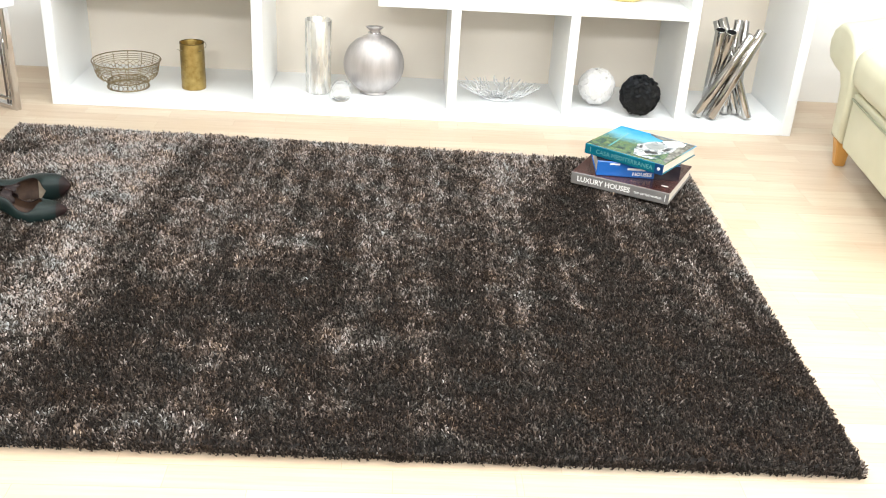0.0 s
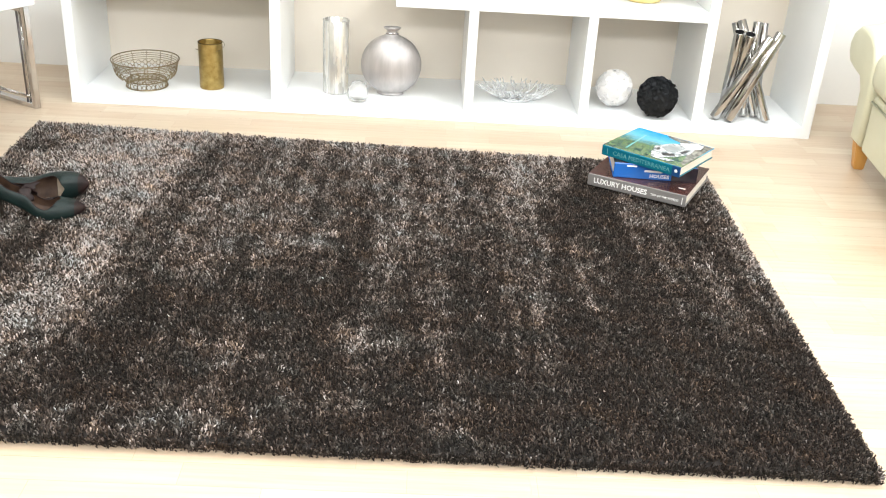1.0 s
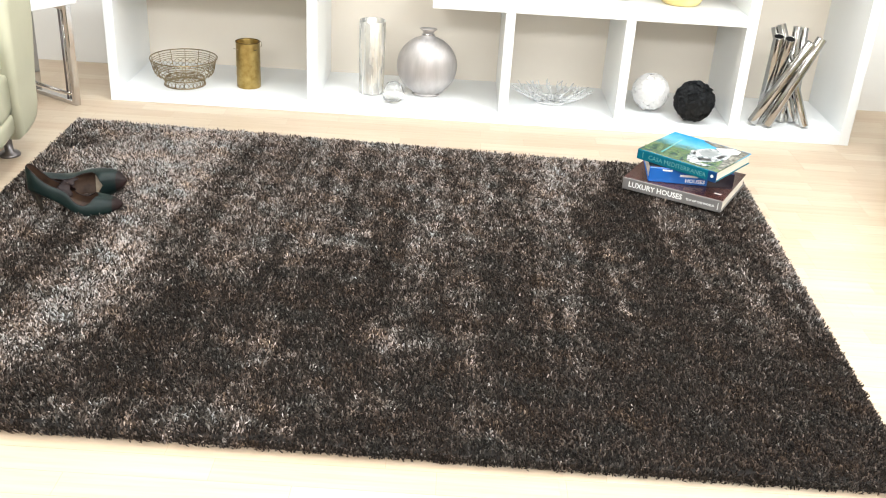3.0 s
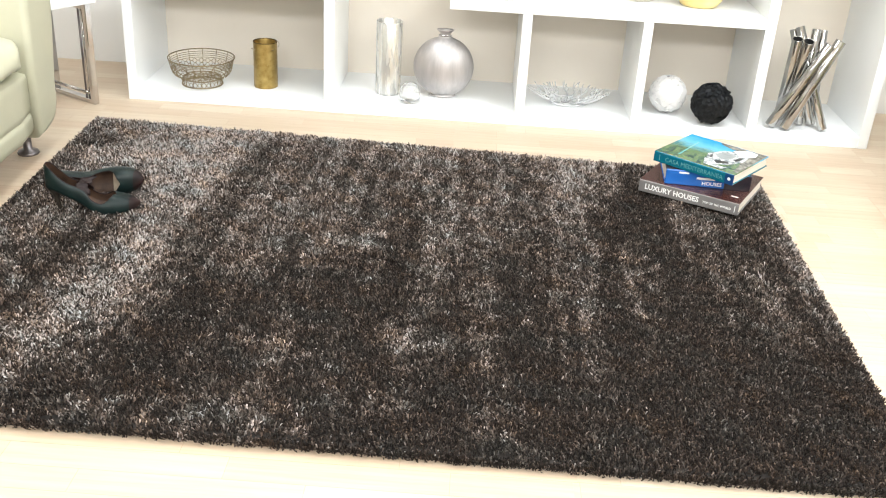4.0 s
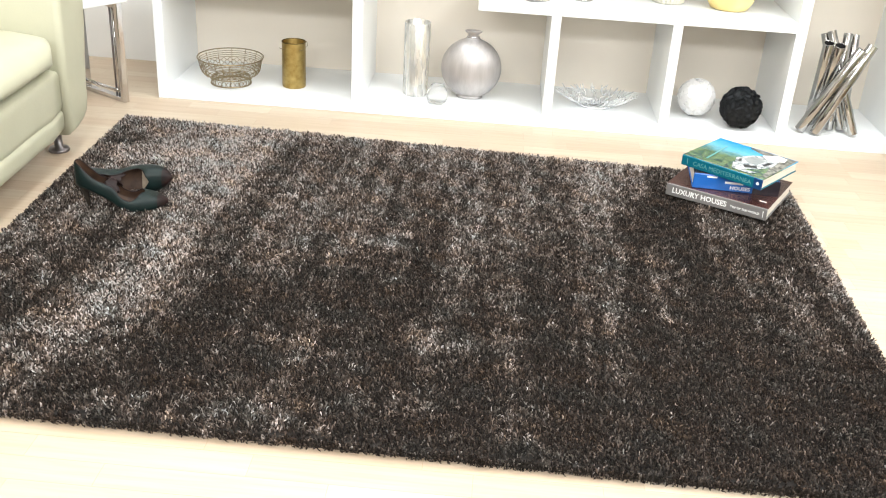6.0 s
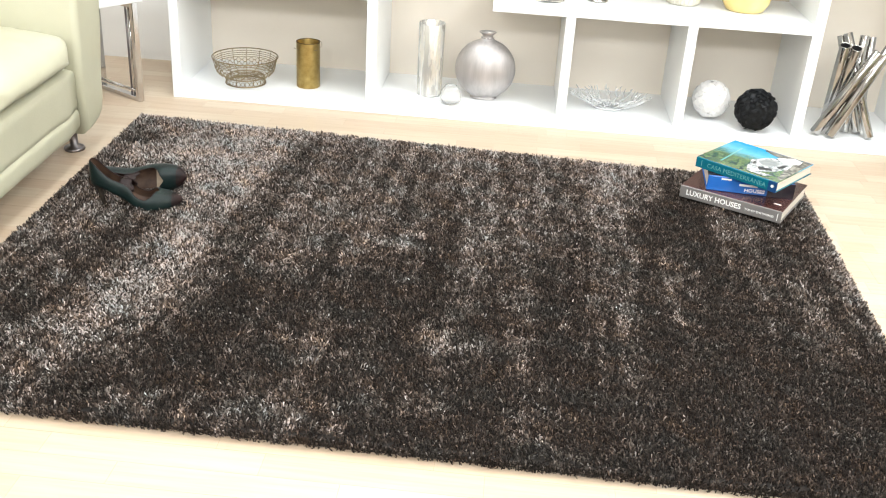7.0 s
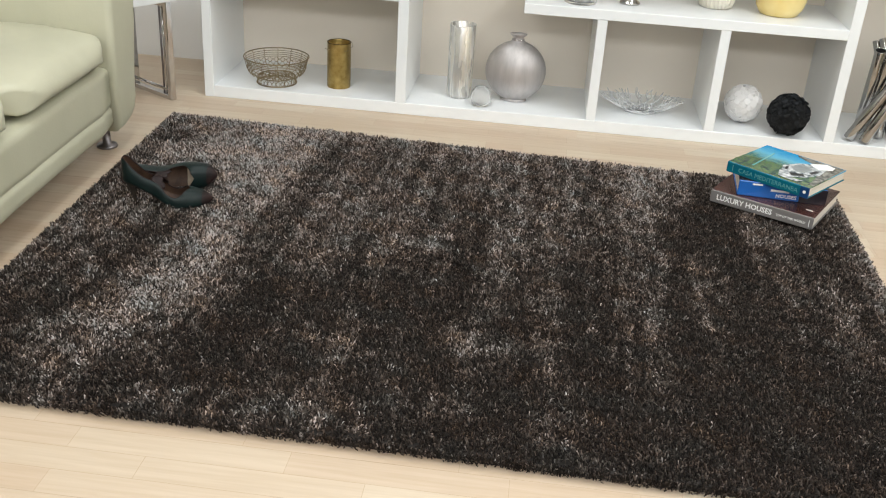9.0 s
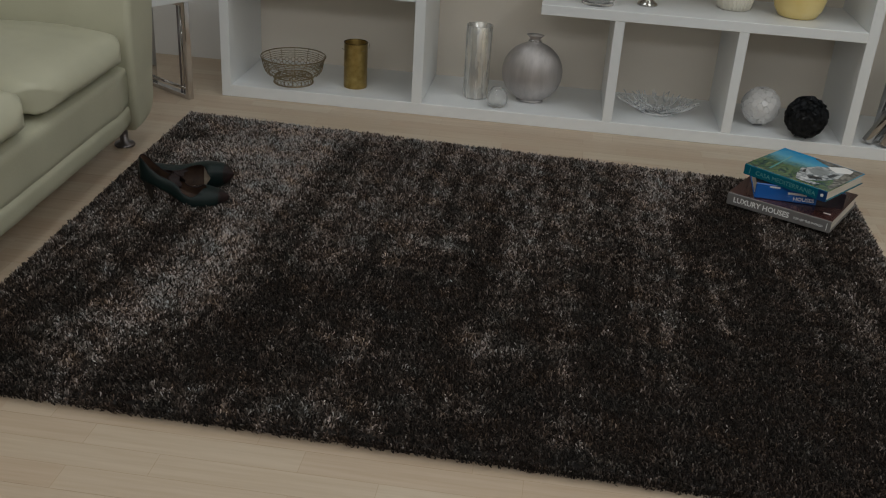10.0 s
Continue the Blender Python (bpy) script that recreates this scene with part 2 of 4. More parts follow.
def tube(bm, points, radius, steps=6, closed=False, caps=True):
    """A round bar along points, added to bm. radius: one value or one for each point."""
    pts = [Vector(p) for p in points]
    n = len(pts)
    rad = radius if isinstance(radius, (list, tuple)) else [radius] * n
    rings, side = [], None
    for i, p in enumerate(pts):
        ahead = (pts[(i + 1) % n] - pts[i - 1]) if closed else (pts[min(i + 1, n - 1)] - pts[max(i - 1, 0)])
        ahead.normalize()
        if side is None:
            side = ahead.orthogonal().normalized()
        side = (side - ahead * side.dot(ahead)).normalized()
        up = ahead.cross(side)
        rings.append([bm.verts.new(p + rad[i] * (math.cos(a) * side + math.sin(a) * up)) for a in (2 * math.pi * k / steps for k in range(steps))])
    for i in range(n if closed else n - 1):
        a, b = rings[i], rings[(i + 1) % n]
        for k in range(steps):
            j = (k + 1) % steps
            bm.faces.new((a[k], a[j], b[j], b[k]))
    if caps and not closed:
        bm.faces.new(rings[0][::-1])
        bm.faces.new(rings[-1])
    return bm


def ring_points(r, z, n=48, wave=0.0, waves=0, cx=0.0, cy=0.0):
    return [(cx + r * math.cos(2 * math.pi * k / n), cy + r * math.sin(2 * math.pi * k / n), z + wave * math.sin(waves * 2 * math.pi * k / n)) for k in range(n)]


def extrude_profile(points, length, axis="x"):
    """A closed outline in (y, z) drawn out along x."""
    bm = bmesh.new()
    a = [bm.verts.new((0, y, z)) for y, z in points]
    b = [bm.verts.new((length, y, z)) for y, z in points]
    bm.faces.new(a)
    bm.faces.new(b[::-1])
    for i in range(len(points)):
        j = (i + 1) % len(points)
        bm.faces.new((a[i], b[i], b[j], a[j]))
    bmesh.ops.recalc_face_normals(bm, faces=bm.faces)
    return bm


def cushion(sx, sy, sz, puff=0.03, corner=0.05, cuts=14, plan=0.0):
    """An upholstered pad, its base at z 0, centred in x and y, crowned on top and with soft edges."""
    bm = bmesh.new()
    bmesh.ops.create_cube(bm, size=2)
    bmesh.ops.subdivide_edges(bm, edges=bm.edges[:], cuts=cuts, use_grid_fill=True)
    for v in bm.verts:
        p = v.co
        half = Vector((sx / 2, sy / 2, sz / 2))
        q = Vector((p.x * half.x, p.y * half.y, p.z * half.z))
        core = Vector([max(-h + corner, min(h - corner, c)) for h, c in zip(half, q)])
        d = q - core
        if d.length > 1e-9:
            q = core + d.normalized() * corner
        ex, ey = abs(q.x) - (half.x - plan), abs(q.y) - (half.y - plan)
        if plan and ex > 0 and ey > 0:
            s = plan / max(math.hypot(ex, ey), 1e-9)
            k = min(1.0, s) if max(ex, ey) > 0.6 * plan else 1.0
            q.x, q.y = math.copysign(half.x - plan + ex * k, q.x), math.copysign(half.y - plan + ey * k, q.y)
        fx, fy = 1 - (q.x / half.x) ** 2, 1 - (q.y / half.y) ** 2
        q.z += puff * max(fx, 0) ** 0.5 * max(fy, 0) ** 0.5 * (1 if p.z > 0 else 0.0)
        q.z += 0.005 * noise.noise(Vector((q.x * 9, q.y * 9, 3.1))) + 0.0026 * noise.noise(Vector((q.x * 34, q.y * 20, 1.1)))
        v.co = q + Vector((0, 0, sz / 2))
    return bm


def text_part(name, words, size, mat, parent, m, label="", long=0.0, bold=0.0):
    """Flat lettering with a hair of thickness, as a mesh."""
    c = bpy.data.curves.new(name, "FONT")
    c.body, c.size, c.extrude, c.resolution_u, c.offset = words, size, 0.0002, 2, bold
    tmp = bpy.data.objects.new(name, c)
    scene.collection.objects.link(tmp)
    me = bpy.data.meshes.new_from_object(tmp.evaluated_get(bpy.context.evaluated_depsgraph_get()))
    bpy.data.objects.remove(tmp)
    if long:
        xs = [v.co.x for v in me.vertices]
        me.transform(Matrix.Diagonal((long / (max(xs) - min(xs)), 1, 1, 1)))
    me.materials.clear()
    me.materials.append(mat)
    ob = new(name, me)
    ob.parent = parent
    ob.matrix_basis = m
    if label:
        tagged(ob, label)
    return ob


# ---- room ----
X0, X1, Y0, Y1, TOP = -3.4, 3.6, -2.6, 4.015, 2.75
tagged(part("wall_north", box(X0 - 0.12, X1 + 0.12, Y1, Y1 + 0.12, -0.02, TOP), WALL), "off-white painted wall behind the shelf", "wall", kind="structure")
# south wall is out of view; its dark colour is added for chrome and steel
tagged(part("wall_south", box(X0 - 0.12, X1 + 0.12, Y0 - 0.12, Y0, -0.02, TOP), WALLDARK), "unseen wall closing the room, darkened for the metal reflections", "wall", kind="structure")
tagged(part("wall_west", box(X0 - 0.12, X0, Y0, Y1, -0.02, TOP), WALL), "off-white painted side wall", "wall", kind="structure")
tagged(part("wall_east", box(X1, X1 + 0.12, Y0, Y1, -0.02, TOP), WALL), "off-white painted side wall", "wall", kind="structure")
tagged(part("ceiling", box(X0 - 0.12, X1 + 0.12, Y0 - 0.12, Y1 + 0.12, TOP, TOP + 0.1), CEIL), "plain white ceiling", "ceiling", kind="structure")
floor = tagged(part("floor", box(X0 - 0.12, X1 + 0.12, Y0 - 0.12, Y1 + 0.12, -0.08, -0.008), BACKING), "pale maple laminate floor of short strips", "floor", kind="structure")


# ---- wall shelf ----
SY0, SY1 = 3.548, 3.949
SL, SR = -1.204, 1.562
BASE, MID, MIDT, STOP = 0.045, 0.416, 0.452, 0.80
shelf = thing("shelf_unit", 0.17, 3.72, 0, "large white lacquered open shelf unit against the wall", "shelf")
shelf.matrix_basis = Matrix.Identity(4)


def board(name, x0, x1, z0, z1, y0=SY0, y1=SY1, mat=WHITE, label=""):
    return part(name, box(x0, x1, y0, y1, z0, z1, 0.0015, 1), mat, shelf, label)


board("side_panel", SL, SL + 0.036, 0, STOP)
board("side_panel", SR - 0.036, SR, 0, STOP)
board("bottom_board", SL + 0.036, SR - 0.036, 0, BASE, SY0 + 0.001)
board("top_board", SL, SR, STOP, STOP + 0.036)
board("divider", -0.469, -0.430, BASE, STOP, SY0 + 0.001)
board("divider", 1.105, 1.142, BASE, STOP, SY0 + 0.001)
board("divider", 0.245, 0.280, BASE, MID, SY0 + 0.002)
board("divider", 0.676, 0.711, BASE, MID, SY0 + 0.002)
board("shelf_board", SL + 0.036, -0.469, MID + 0.003, MIDT, SY0 + 0.003)
board("shelf_board", -0.018, 1.105, MID, MIDT, SY0 + 0.001)
board("back_panel", SL + 0.01, SR - 0.01, 0.01, STOP, SY1 - 0.004, SY1 + 0.012, BACK, "beige back panel")


# ---- rug ----
RUG = [Vector((-1.186, 1.549)), Vector((1.003, 1.517)), Vector((1.042, 3.136)), Vector((-1.220, 3.263))]
# brushed nap patches, their sheen painted as yarn tone: x, y, half width, half length, strength (below zero: darker)
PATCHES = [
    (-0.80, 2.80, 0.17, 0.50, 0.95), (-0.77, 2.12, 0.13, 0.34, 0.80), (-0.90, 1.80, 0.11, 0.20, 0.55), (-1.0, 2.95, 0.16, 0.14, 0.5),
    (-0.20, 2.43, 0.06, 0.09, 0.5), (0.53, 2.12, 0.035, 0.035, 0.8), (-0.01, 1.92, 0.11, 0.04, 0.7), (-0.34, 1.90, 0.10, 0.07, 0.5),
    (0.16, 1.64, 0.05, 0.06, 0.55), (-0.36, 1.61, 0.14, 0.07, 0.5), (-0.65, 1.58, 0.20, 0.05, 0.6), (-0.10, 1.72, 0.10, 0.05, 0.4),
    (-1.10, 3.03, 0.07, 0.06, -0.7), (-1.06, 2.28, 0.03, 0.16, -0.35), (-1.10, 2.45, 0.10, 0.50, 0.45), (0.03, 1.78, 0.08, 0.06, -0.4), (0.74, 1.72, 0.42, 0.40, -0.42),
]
# streaks of painted nap sheen along the short side, in the same order
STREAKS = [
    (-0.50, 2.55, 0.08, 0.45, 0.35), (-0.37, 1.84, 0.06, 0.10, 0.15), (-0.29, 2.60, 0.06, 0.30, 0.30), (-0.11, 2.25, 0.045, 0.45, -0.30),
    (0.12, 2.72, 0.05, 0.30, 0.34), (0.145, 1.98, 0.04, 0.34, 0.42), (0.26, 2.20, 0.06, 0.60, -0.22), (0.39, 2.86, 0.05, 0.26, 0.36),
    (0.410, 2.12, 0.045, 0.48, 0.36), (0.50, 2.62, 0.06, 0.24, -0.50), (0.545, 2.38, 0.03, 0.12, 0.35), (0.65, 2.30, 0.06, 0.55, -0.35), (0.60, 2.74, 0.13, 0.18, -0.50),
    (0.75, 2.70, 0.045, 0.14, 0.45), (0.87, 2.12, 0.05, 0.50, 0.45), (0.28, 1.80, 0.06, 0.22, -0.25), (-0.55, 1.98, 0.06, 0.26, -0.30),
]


def rug_mesh(across=640, along=430, seed=5):
    """The pile: rows of thick blunt yarn ends, each with its lean and tone, and a fringe along the rim."""
    g = np.random.default_rng(seed)
    edge = 14000
    i, j = np.meshgrid(np.arange(across), np.arange(along), indexing="ij")
    u = ((i + 0.25 + 0.5 * (j % 2) + g.normal(0, 0.32, i.shape)) / across).ravel().clip(0.001, 0.999)
    v = ((j + 0.5 + g.normal(0, 0.32, i.shape)) / along).ravel().clip(0.001, 0.999)
    tufts = across * along
    u, v = np.concatenate([u, g.random(edge)]), np.concatenate([v, g.random(edge)])
    side, near = g.integers(0, 4, edge), g.random(edge) ** 2 * 0.008
    u[tufts:] = np.where(side == 0, near, np.where(side == 1, 1 - near, u[tufts:]))
    v[tufts:] = np.where(side == 2, near * 1.3, np.where(side == 3, 1 - near * 1.3, v[tufts:]))
    a, b, c, d = (np.array(p) for p in RUG)
    p = (1 - u)[:, None] * ((1 - v)[:, None] * a + v[:, None] * d) + u[:, None] * ((1 - v)[:, None] * b + v[:, None] * c)
    x, y = p[:, 0], p[:, 1]
    n = len(x)

    def waves(sx, sy, k, s):
        w = np.random.default_rng(s)
        out = np.zeros_like(x)
        for _ in range(k):
            f = w.normal(size=2) * (sx, sy)
            out += np.sin(f[0] * x + f[1] * y + w.random() * 6.283)
        return out / np.sqrt(k / 2)

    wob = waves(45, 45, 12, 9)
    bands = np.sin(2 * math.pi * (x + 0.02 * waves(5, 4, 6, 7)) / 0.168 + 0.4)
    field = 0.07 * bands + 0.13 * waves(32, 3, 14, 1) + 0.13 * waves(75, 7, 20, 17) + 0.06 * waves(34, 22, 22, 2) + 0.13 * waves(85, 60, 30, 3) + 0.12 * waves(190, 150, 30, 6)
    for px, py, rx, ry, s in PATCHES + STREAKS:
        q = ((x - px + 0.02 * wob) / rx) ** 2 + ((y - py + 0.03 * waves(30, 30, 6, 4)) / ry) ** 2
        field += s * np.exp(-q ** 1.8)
    # tone rises towards the far side and rims: sheen at a slant, painted in
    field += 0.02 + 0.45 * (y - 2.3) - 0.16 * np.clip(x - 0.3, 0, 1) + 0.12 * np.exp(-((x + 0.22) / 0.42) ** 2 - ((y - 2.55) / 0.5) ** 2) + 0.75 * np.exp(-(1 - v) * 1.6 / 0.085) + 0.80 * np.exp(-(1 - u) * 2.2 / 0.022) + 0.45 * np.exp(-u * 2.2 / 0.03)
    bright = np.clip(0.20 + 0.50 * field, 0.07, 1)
    # random melange tone per thread on top of the painted nap sheen
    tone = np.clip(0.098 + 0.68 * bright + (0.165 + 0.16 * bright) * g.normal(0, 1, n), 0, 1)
    length = 0.0055 + 0.0045 * g.random(n)
    lean = np.radians(44 + 14 * bright + g.normal(0, 18, n)).clip(0.0, 1.3)
    way = 2.4 + 1.0 * waves(22, 12, 10, 8) + g.normal(0, 1.7, n)
    ox = np.where(u < 0.008, -1.0, np.where(u > 0.992, 1.0, 0.0))
    oy = np.where(v < 0.010, -1.0, np.where(v > 0.990, 1.0, 0.0))
    rim = (ox != 0) | (oy != 0)
    way = np.where(rim, np.arctan2(oy, ox) + g.normal(0, 0.6, n), way)
    lean = np.where(rim, np.radians(38) + g.normal(0, 0.35, n), lean)
    length = np.where(rim, length * (0.9 + 0.5 * g.random(n)), length)
    # pressed flat under the shoes
    press = np.zeros(n, bool)
    for px, py, long, wide, deg in ((-0.905, 2.535, 0.080, 0.045, 10), (-0.965, 2.620, 0.150, 0.070, 0)):
        ca, sa = math.cos(math.radians(deg)), math.sin(math.radians(deg))
        press |= (((x - px) * ca + (y - py) * sa) / long) ** 2 + (((y - py) * ca - (x - px) * sa) / wide) ** 2 < 1
    length = np.where(press, length * 0.3, length)
    # each thread: three-sided, thick in the middle, with a blunt tip
    lx, ly = np.sin(lean) * np.cos(way), np.sin(lean) * np.sin(way)
    lz = np.sqrt(np.clip(1 - lx ** 2 - ly ** 2, 0.08, 1))
    spin, w = g.random(n) * 6.283, 0.00125 + 0.0006 * g.random(n)
    clump = 0.0030 * waves(150, 150, 24, 12) + 0.0025 * waves(55, 55, 16, 13)
    z0 = np.where(rim, 0.003 + 0.018 * g.random(n), np.where(press, 0.016, 0.0165 + 0.009 * g.random(n) + np.clip(clump, -0.003, 0.008)))
    z0 = z0 + np.where(rim, 0.0, 0.006 * np.exp(-(1 - v) * 1.6 / 0.03))
    co = np.empty((n, 7, 3), np.float32)
    kink = g.normal(0, 0.0012, (n, 2))
    for q in range(3):
        ax, ay = np.cos(spin + 2.0944 * q), np.sin(spin + 2.0944 * q)
        co[:, q] = np.c_[x + ax * w * 0.6, y + ay * w * 0.6, z0 - 0.003]
        co[:, 3 + q] = np.c_[x + lx * length * 0.70 + kink[:, 0] + ax * w * 1.25, y + ly * length * 0.70 + kink[:, 1] + ay * w * 1.25, z0 + lz * length * 0.70]
    co[:, 6] = np.c_[x + lx * length * 1.06 + kink[:, 1], y + ly * length * 1.06 + kink[:, 0], z0 + lz * length]
    base = np.arange(n, dtype=np.int32)[:, None] * 7
    loops = (base + np.array([[0, 1, 4, 3, 1, 2, 5, 4, 2, 0, 3, 5, 3, 4, 6, 4, 5, 6, 5, 3, 6]], np.int32)).ravel()
    starts = (np.arange(n, dtype=np.int32)[:, None] * 21 + np.array([[0, 4, 8, 12, 15, 18]], np.int32)).ravel()
    me = bpy.data.meshes.new("shag")
    me.vertices.add(n * 7)
    me.vertices.foreach_set("co", co.ravel())
    me.loops.add(len(loops))
    me.loops.foreach_set("vertex_index", loops)
    me.polygons.add(len(starts))
    me.polygons.foreach_set("loop_start", starts)
    me.update(calc_edges=True)
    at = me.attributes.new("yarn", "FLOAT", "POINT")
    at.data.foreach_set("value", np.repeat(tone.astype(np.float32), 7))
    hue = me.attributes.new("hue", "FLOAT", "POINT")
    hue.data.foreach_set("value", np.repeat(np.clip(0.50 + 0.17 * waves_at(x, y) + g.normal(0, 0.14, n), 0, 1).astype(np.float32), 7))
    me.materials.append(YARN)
    return me


def waves_at(x, y):
    w = np.random.default_rng(21)
    return sum(np.sin(f[0] * x + f[1] * y + w.random() * 6.283) for f in w.normal(size=(14, 2)) * 38) / math.sqrt(7)


rug = thing("rug", 0, 0, 0, "large dark brown-grey shaggy rug, sheen of its brushed nap painted as lighter patches", "rug")
bm = bmesh.new()
mid = sum(RUG, Vector((0, 0))) / 4
low = [bm.verts.new((mid.x + (p.x - mid.x) * 0.991, mid.y + (p.y - mid.y) * 0.988, 0.001)) for p in RUG]
high = [bm.verts.new((v.co.x, v.co.y, 0.0165)) for v in low]
bm.faces.new(low[::-1])
bm.faces.new(high)
for i in range(4):
    bm.faces.new((low[i], low[(i + 1) % 4], high[(i + 1) % 4], high[i]))
part("backing", bm, BACKING, rug, "dark woven backing")
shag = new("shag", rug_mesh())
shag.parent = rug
tagged(shag, "short mottled brown and grey yarn ends with nap sheen in their tone", kind="stuff")


# ---- sofa ----
sofa = thing("sofa", -1.250, 3.035, 0, "pale green leather sofa with loose seat cushions", "sofa", turn=1.8)
# local: x runs back from the front (negative), y runs along the seat, 0 at the far arm's outer side
SOFA_LEN = 2.15


def sofa_body():
    bm = cushion(0.76, SOFA_LEN - 0.342, 0.085, 0.0, 0.030, 16)
    bmesh.ops.translate(bm, verts=bm.verts, vec=(-0.386, -SOFA_LEN / 2, 0.096))
    part("base", bm, LEATHER, sofa, smooth=True)
    bm = cushion(0.74, SOFA_LEN - 0.345, 0.148, 0.0, 0.030, 18)
    bmesh.ops.translate(bm, verts=bm.verts, vec=(-0.377, -SOFA_LEN / 2, 0.158))
    part("front_panel", bm, LEATHER, sofa, smooth=True)
    part("seat_deck", box(-0.72, -0.085, -SOFA_LEN + 0.18, -0.18, 0.20, 0.3235), PIPE, sofa, "webbing deck under the cushions")
    for k in range(3):
        w = (SOFA_LEN - 0.34) / 3
        bm = cushion(0.66, w - 0.004, 0.092, 0.030, 0.045, 30, 0.13)
        for v in bm.verts:
            if v.co.z > 0.0:
                v.co.z -= min(1.0, v.co.z / 0.09) * (0.026 * max(0.0, v.co.x / 0.33) ** 5 + 0.018 * abs(v.co.y / (w / 2)) ** 7)
        bmesh.ops.translate(bm, verts=bm.verts, vec=(-0.318, -0.17 - w * (k + 0.5), 0.322))
        part("seat_cushion", bm, LEATHER, sofa, "plump loose seat cushion", smooth=True)
    for side in (0, 1):
        prof = [(0.0, 0.22), (-0.002, 0.16), (-0.022, 0.118), (-0.055, 0.098), (-0.11, 0.086), (-0.165, 0.084), (-0.168, 0.30), (-0.158, 0.50), (-0.12, 0.585), (-0.05, 0.60), (0.02, 0.575), (0.045, 0.52), (0.035, 0.40)]
        if side:
            prof = [(-SOFA_LEN - y, z) for y, z in prof]
        bm = extrude_profile(prof, -0.80)
        bmesh.ops.bevel(bm, geom=[e for e in bm.edges if abs(e.verts[0].co.x - e.verts[1].co.x) < 1e-6], offset=0.022, segments=3, affect="EDGES", profile=0.6)
        bmesh.ops.recalc_face_normals(bm, faces=bm.faces)
        part("armrest", bm, LEATHER, sofa, "padded armrest", smooth=True)
    bm = cushion(0.22, SOFA_LEN - 0.34, 0.50, 0.02, 0.06, 14)
    bmesh.ops.translate(bm, verts=bm.verts, vec=(-0.73, -SOFA_LEN / 2, 0.30))
    part("backrest", bm, LEATHER, sofa, "padded backrest", smooth=True)
    for x in (-0.082, -0.72):
        for y in (-0.088, -SOFA_LEN + 0.088):
            bm = lathe([(0, 0), (0.032, 0.0), (0.034, 0.004), (0.031, 0.010), (0.014, 0.014), (0.0125, 0.05), (0.0135, 0.092), (0, 0.092)], 28)
            bmesh.ops.translate(bm, verts=bm.verts, vec=(x, y, 0))
            part("foot", bm, DULLSTEEL, sofa, "round steel foot on a disc", smooth=True)


sofa_body()


# ---- armchair ----
armchair = thing("armchair", 1.598, 3.262, 0, "cream leather armchair with rolled arms and wooden feet", "armchair", turn=-6)


def armchair_body():
    arm = [(-0.055, 0.098), (0.048, 0.096), (0.054, 0.18), (0.066, 0.265), (0.100, 0.300), (0.170, 0.306), (0.240, 0.322), (0.272, 0.358), (0.278, 0.405), (0.255, 0.455), (0.205, 0.490), (0.14, 0.500), (0.07, 0.490), (0.015, 0.455), (-0.015, 0.39), (-0.03, 0.28)]
    arm = [(y, z if z < 0.3 else 0.3 + (z - 0.3) * 0.82) for y, z in arm]
    for side in (0, 1):
        prof = arm if not side else [(-0.72 - y, z) for y, z in arm]
        bm = extrude_profile(prof, 0.78)
        bmesh.ops.bevel(bm, geom=[e for e in bm.edges if abs(e.verts[0].co.x - e.verts[1].co.x) < 1e-6], offset=0.018, segments=3, affect="EDGES", profile=0.6)
        for v in bm.verts:
            v.co.z += 0.20 * v.co.x * (v.co.z > 0.25)
        bmesh.ops.recalc_face_normals(bm, faces=bm.faces)
        part("armrest", bm, CREAM, armchair, "rolled armrest", smooth=True)
    part("front_rail", box(0.012, 0.74, -0.665, -0.057, 0.085, 0.285, 0.012, 3), CREAM, armchair)
    bm = bmesh.new()
    tube(bm, [(0.010, -0.06, 0.262), (0.006, -0.36, 0.262), (0.010, -0.66, 0.262)], 0.004, 6)
    part("welt", bm, PIPE, armchair, smooth=True)
    bm = cushion(0.70, 0.66, 0.155, 0.03, 0.06, 14)
    bmesh.ops.translate(bm, verts=bm.verts, vec=(0.335, -0.36, 0.286))
    part("seat_cushion", bm, CREAM, armchair, "thick seat cushion", smooth=True)
    bm = cushion(0.20, 0.80, 0.62, 0.02, 0.07, 12)
    bmesh.ops.translate(bm, verts=bm.verts, vec=(0.74, -0.36, 0.28))
    part("backrest", bm, CREAM, armchair, smooth=True)
    for x, y in ((0.035, 0.005), (0.035, -0.715), (0.70, 0.005), (0.70, -0.715)):
        bm = bmesh.new()
        bmesh.ops.create_cube(bm, size=1, matrix=Matrix.LocRotScale((x, y, 0.049), None, (0.054, 0.054, 0.098)))
        for v in bm.verts:
            if v.co.z < 0.04:
                v.co.x, v.co.y = x + (v.co.x - x) * 0.62 + 0.004, y + (v.co.y - y) * 0.62
        bmesh.ops.bevel(bm, geom=bm.edges[:], offset=0.003, segments=2, affect="EDGES")
        part("foot", bm, BEECH, armchair, "tapered beech foot")


armchair_body()


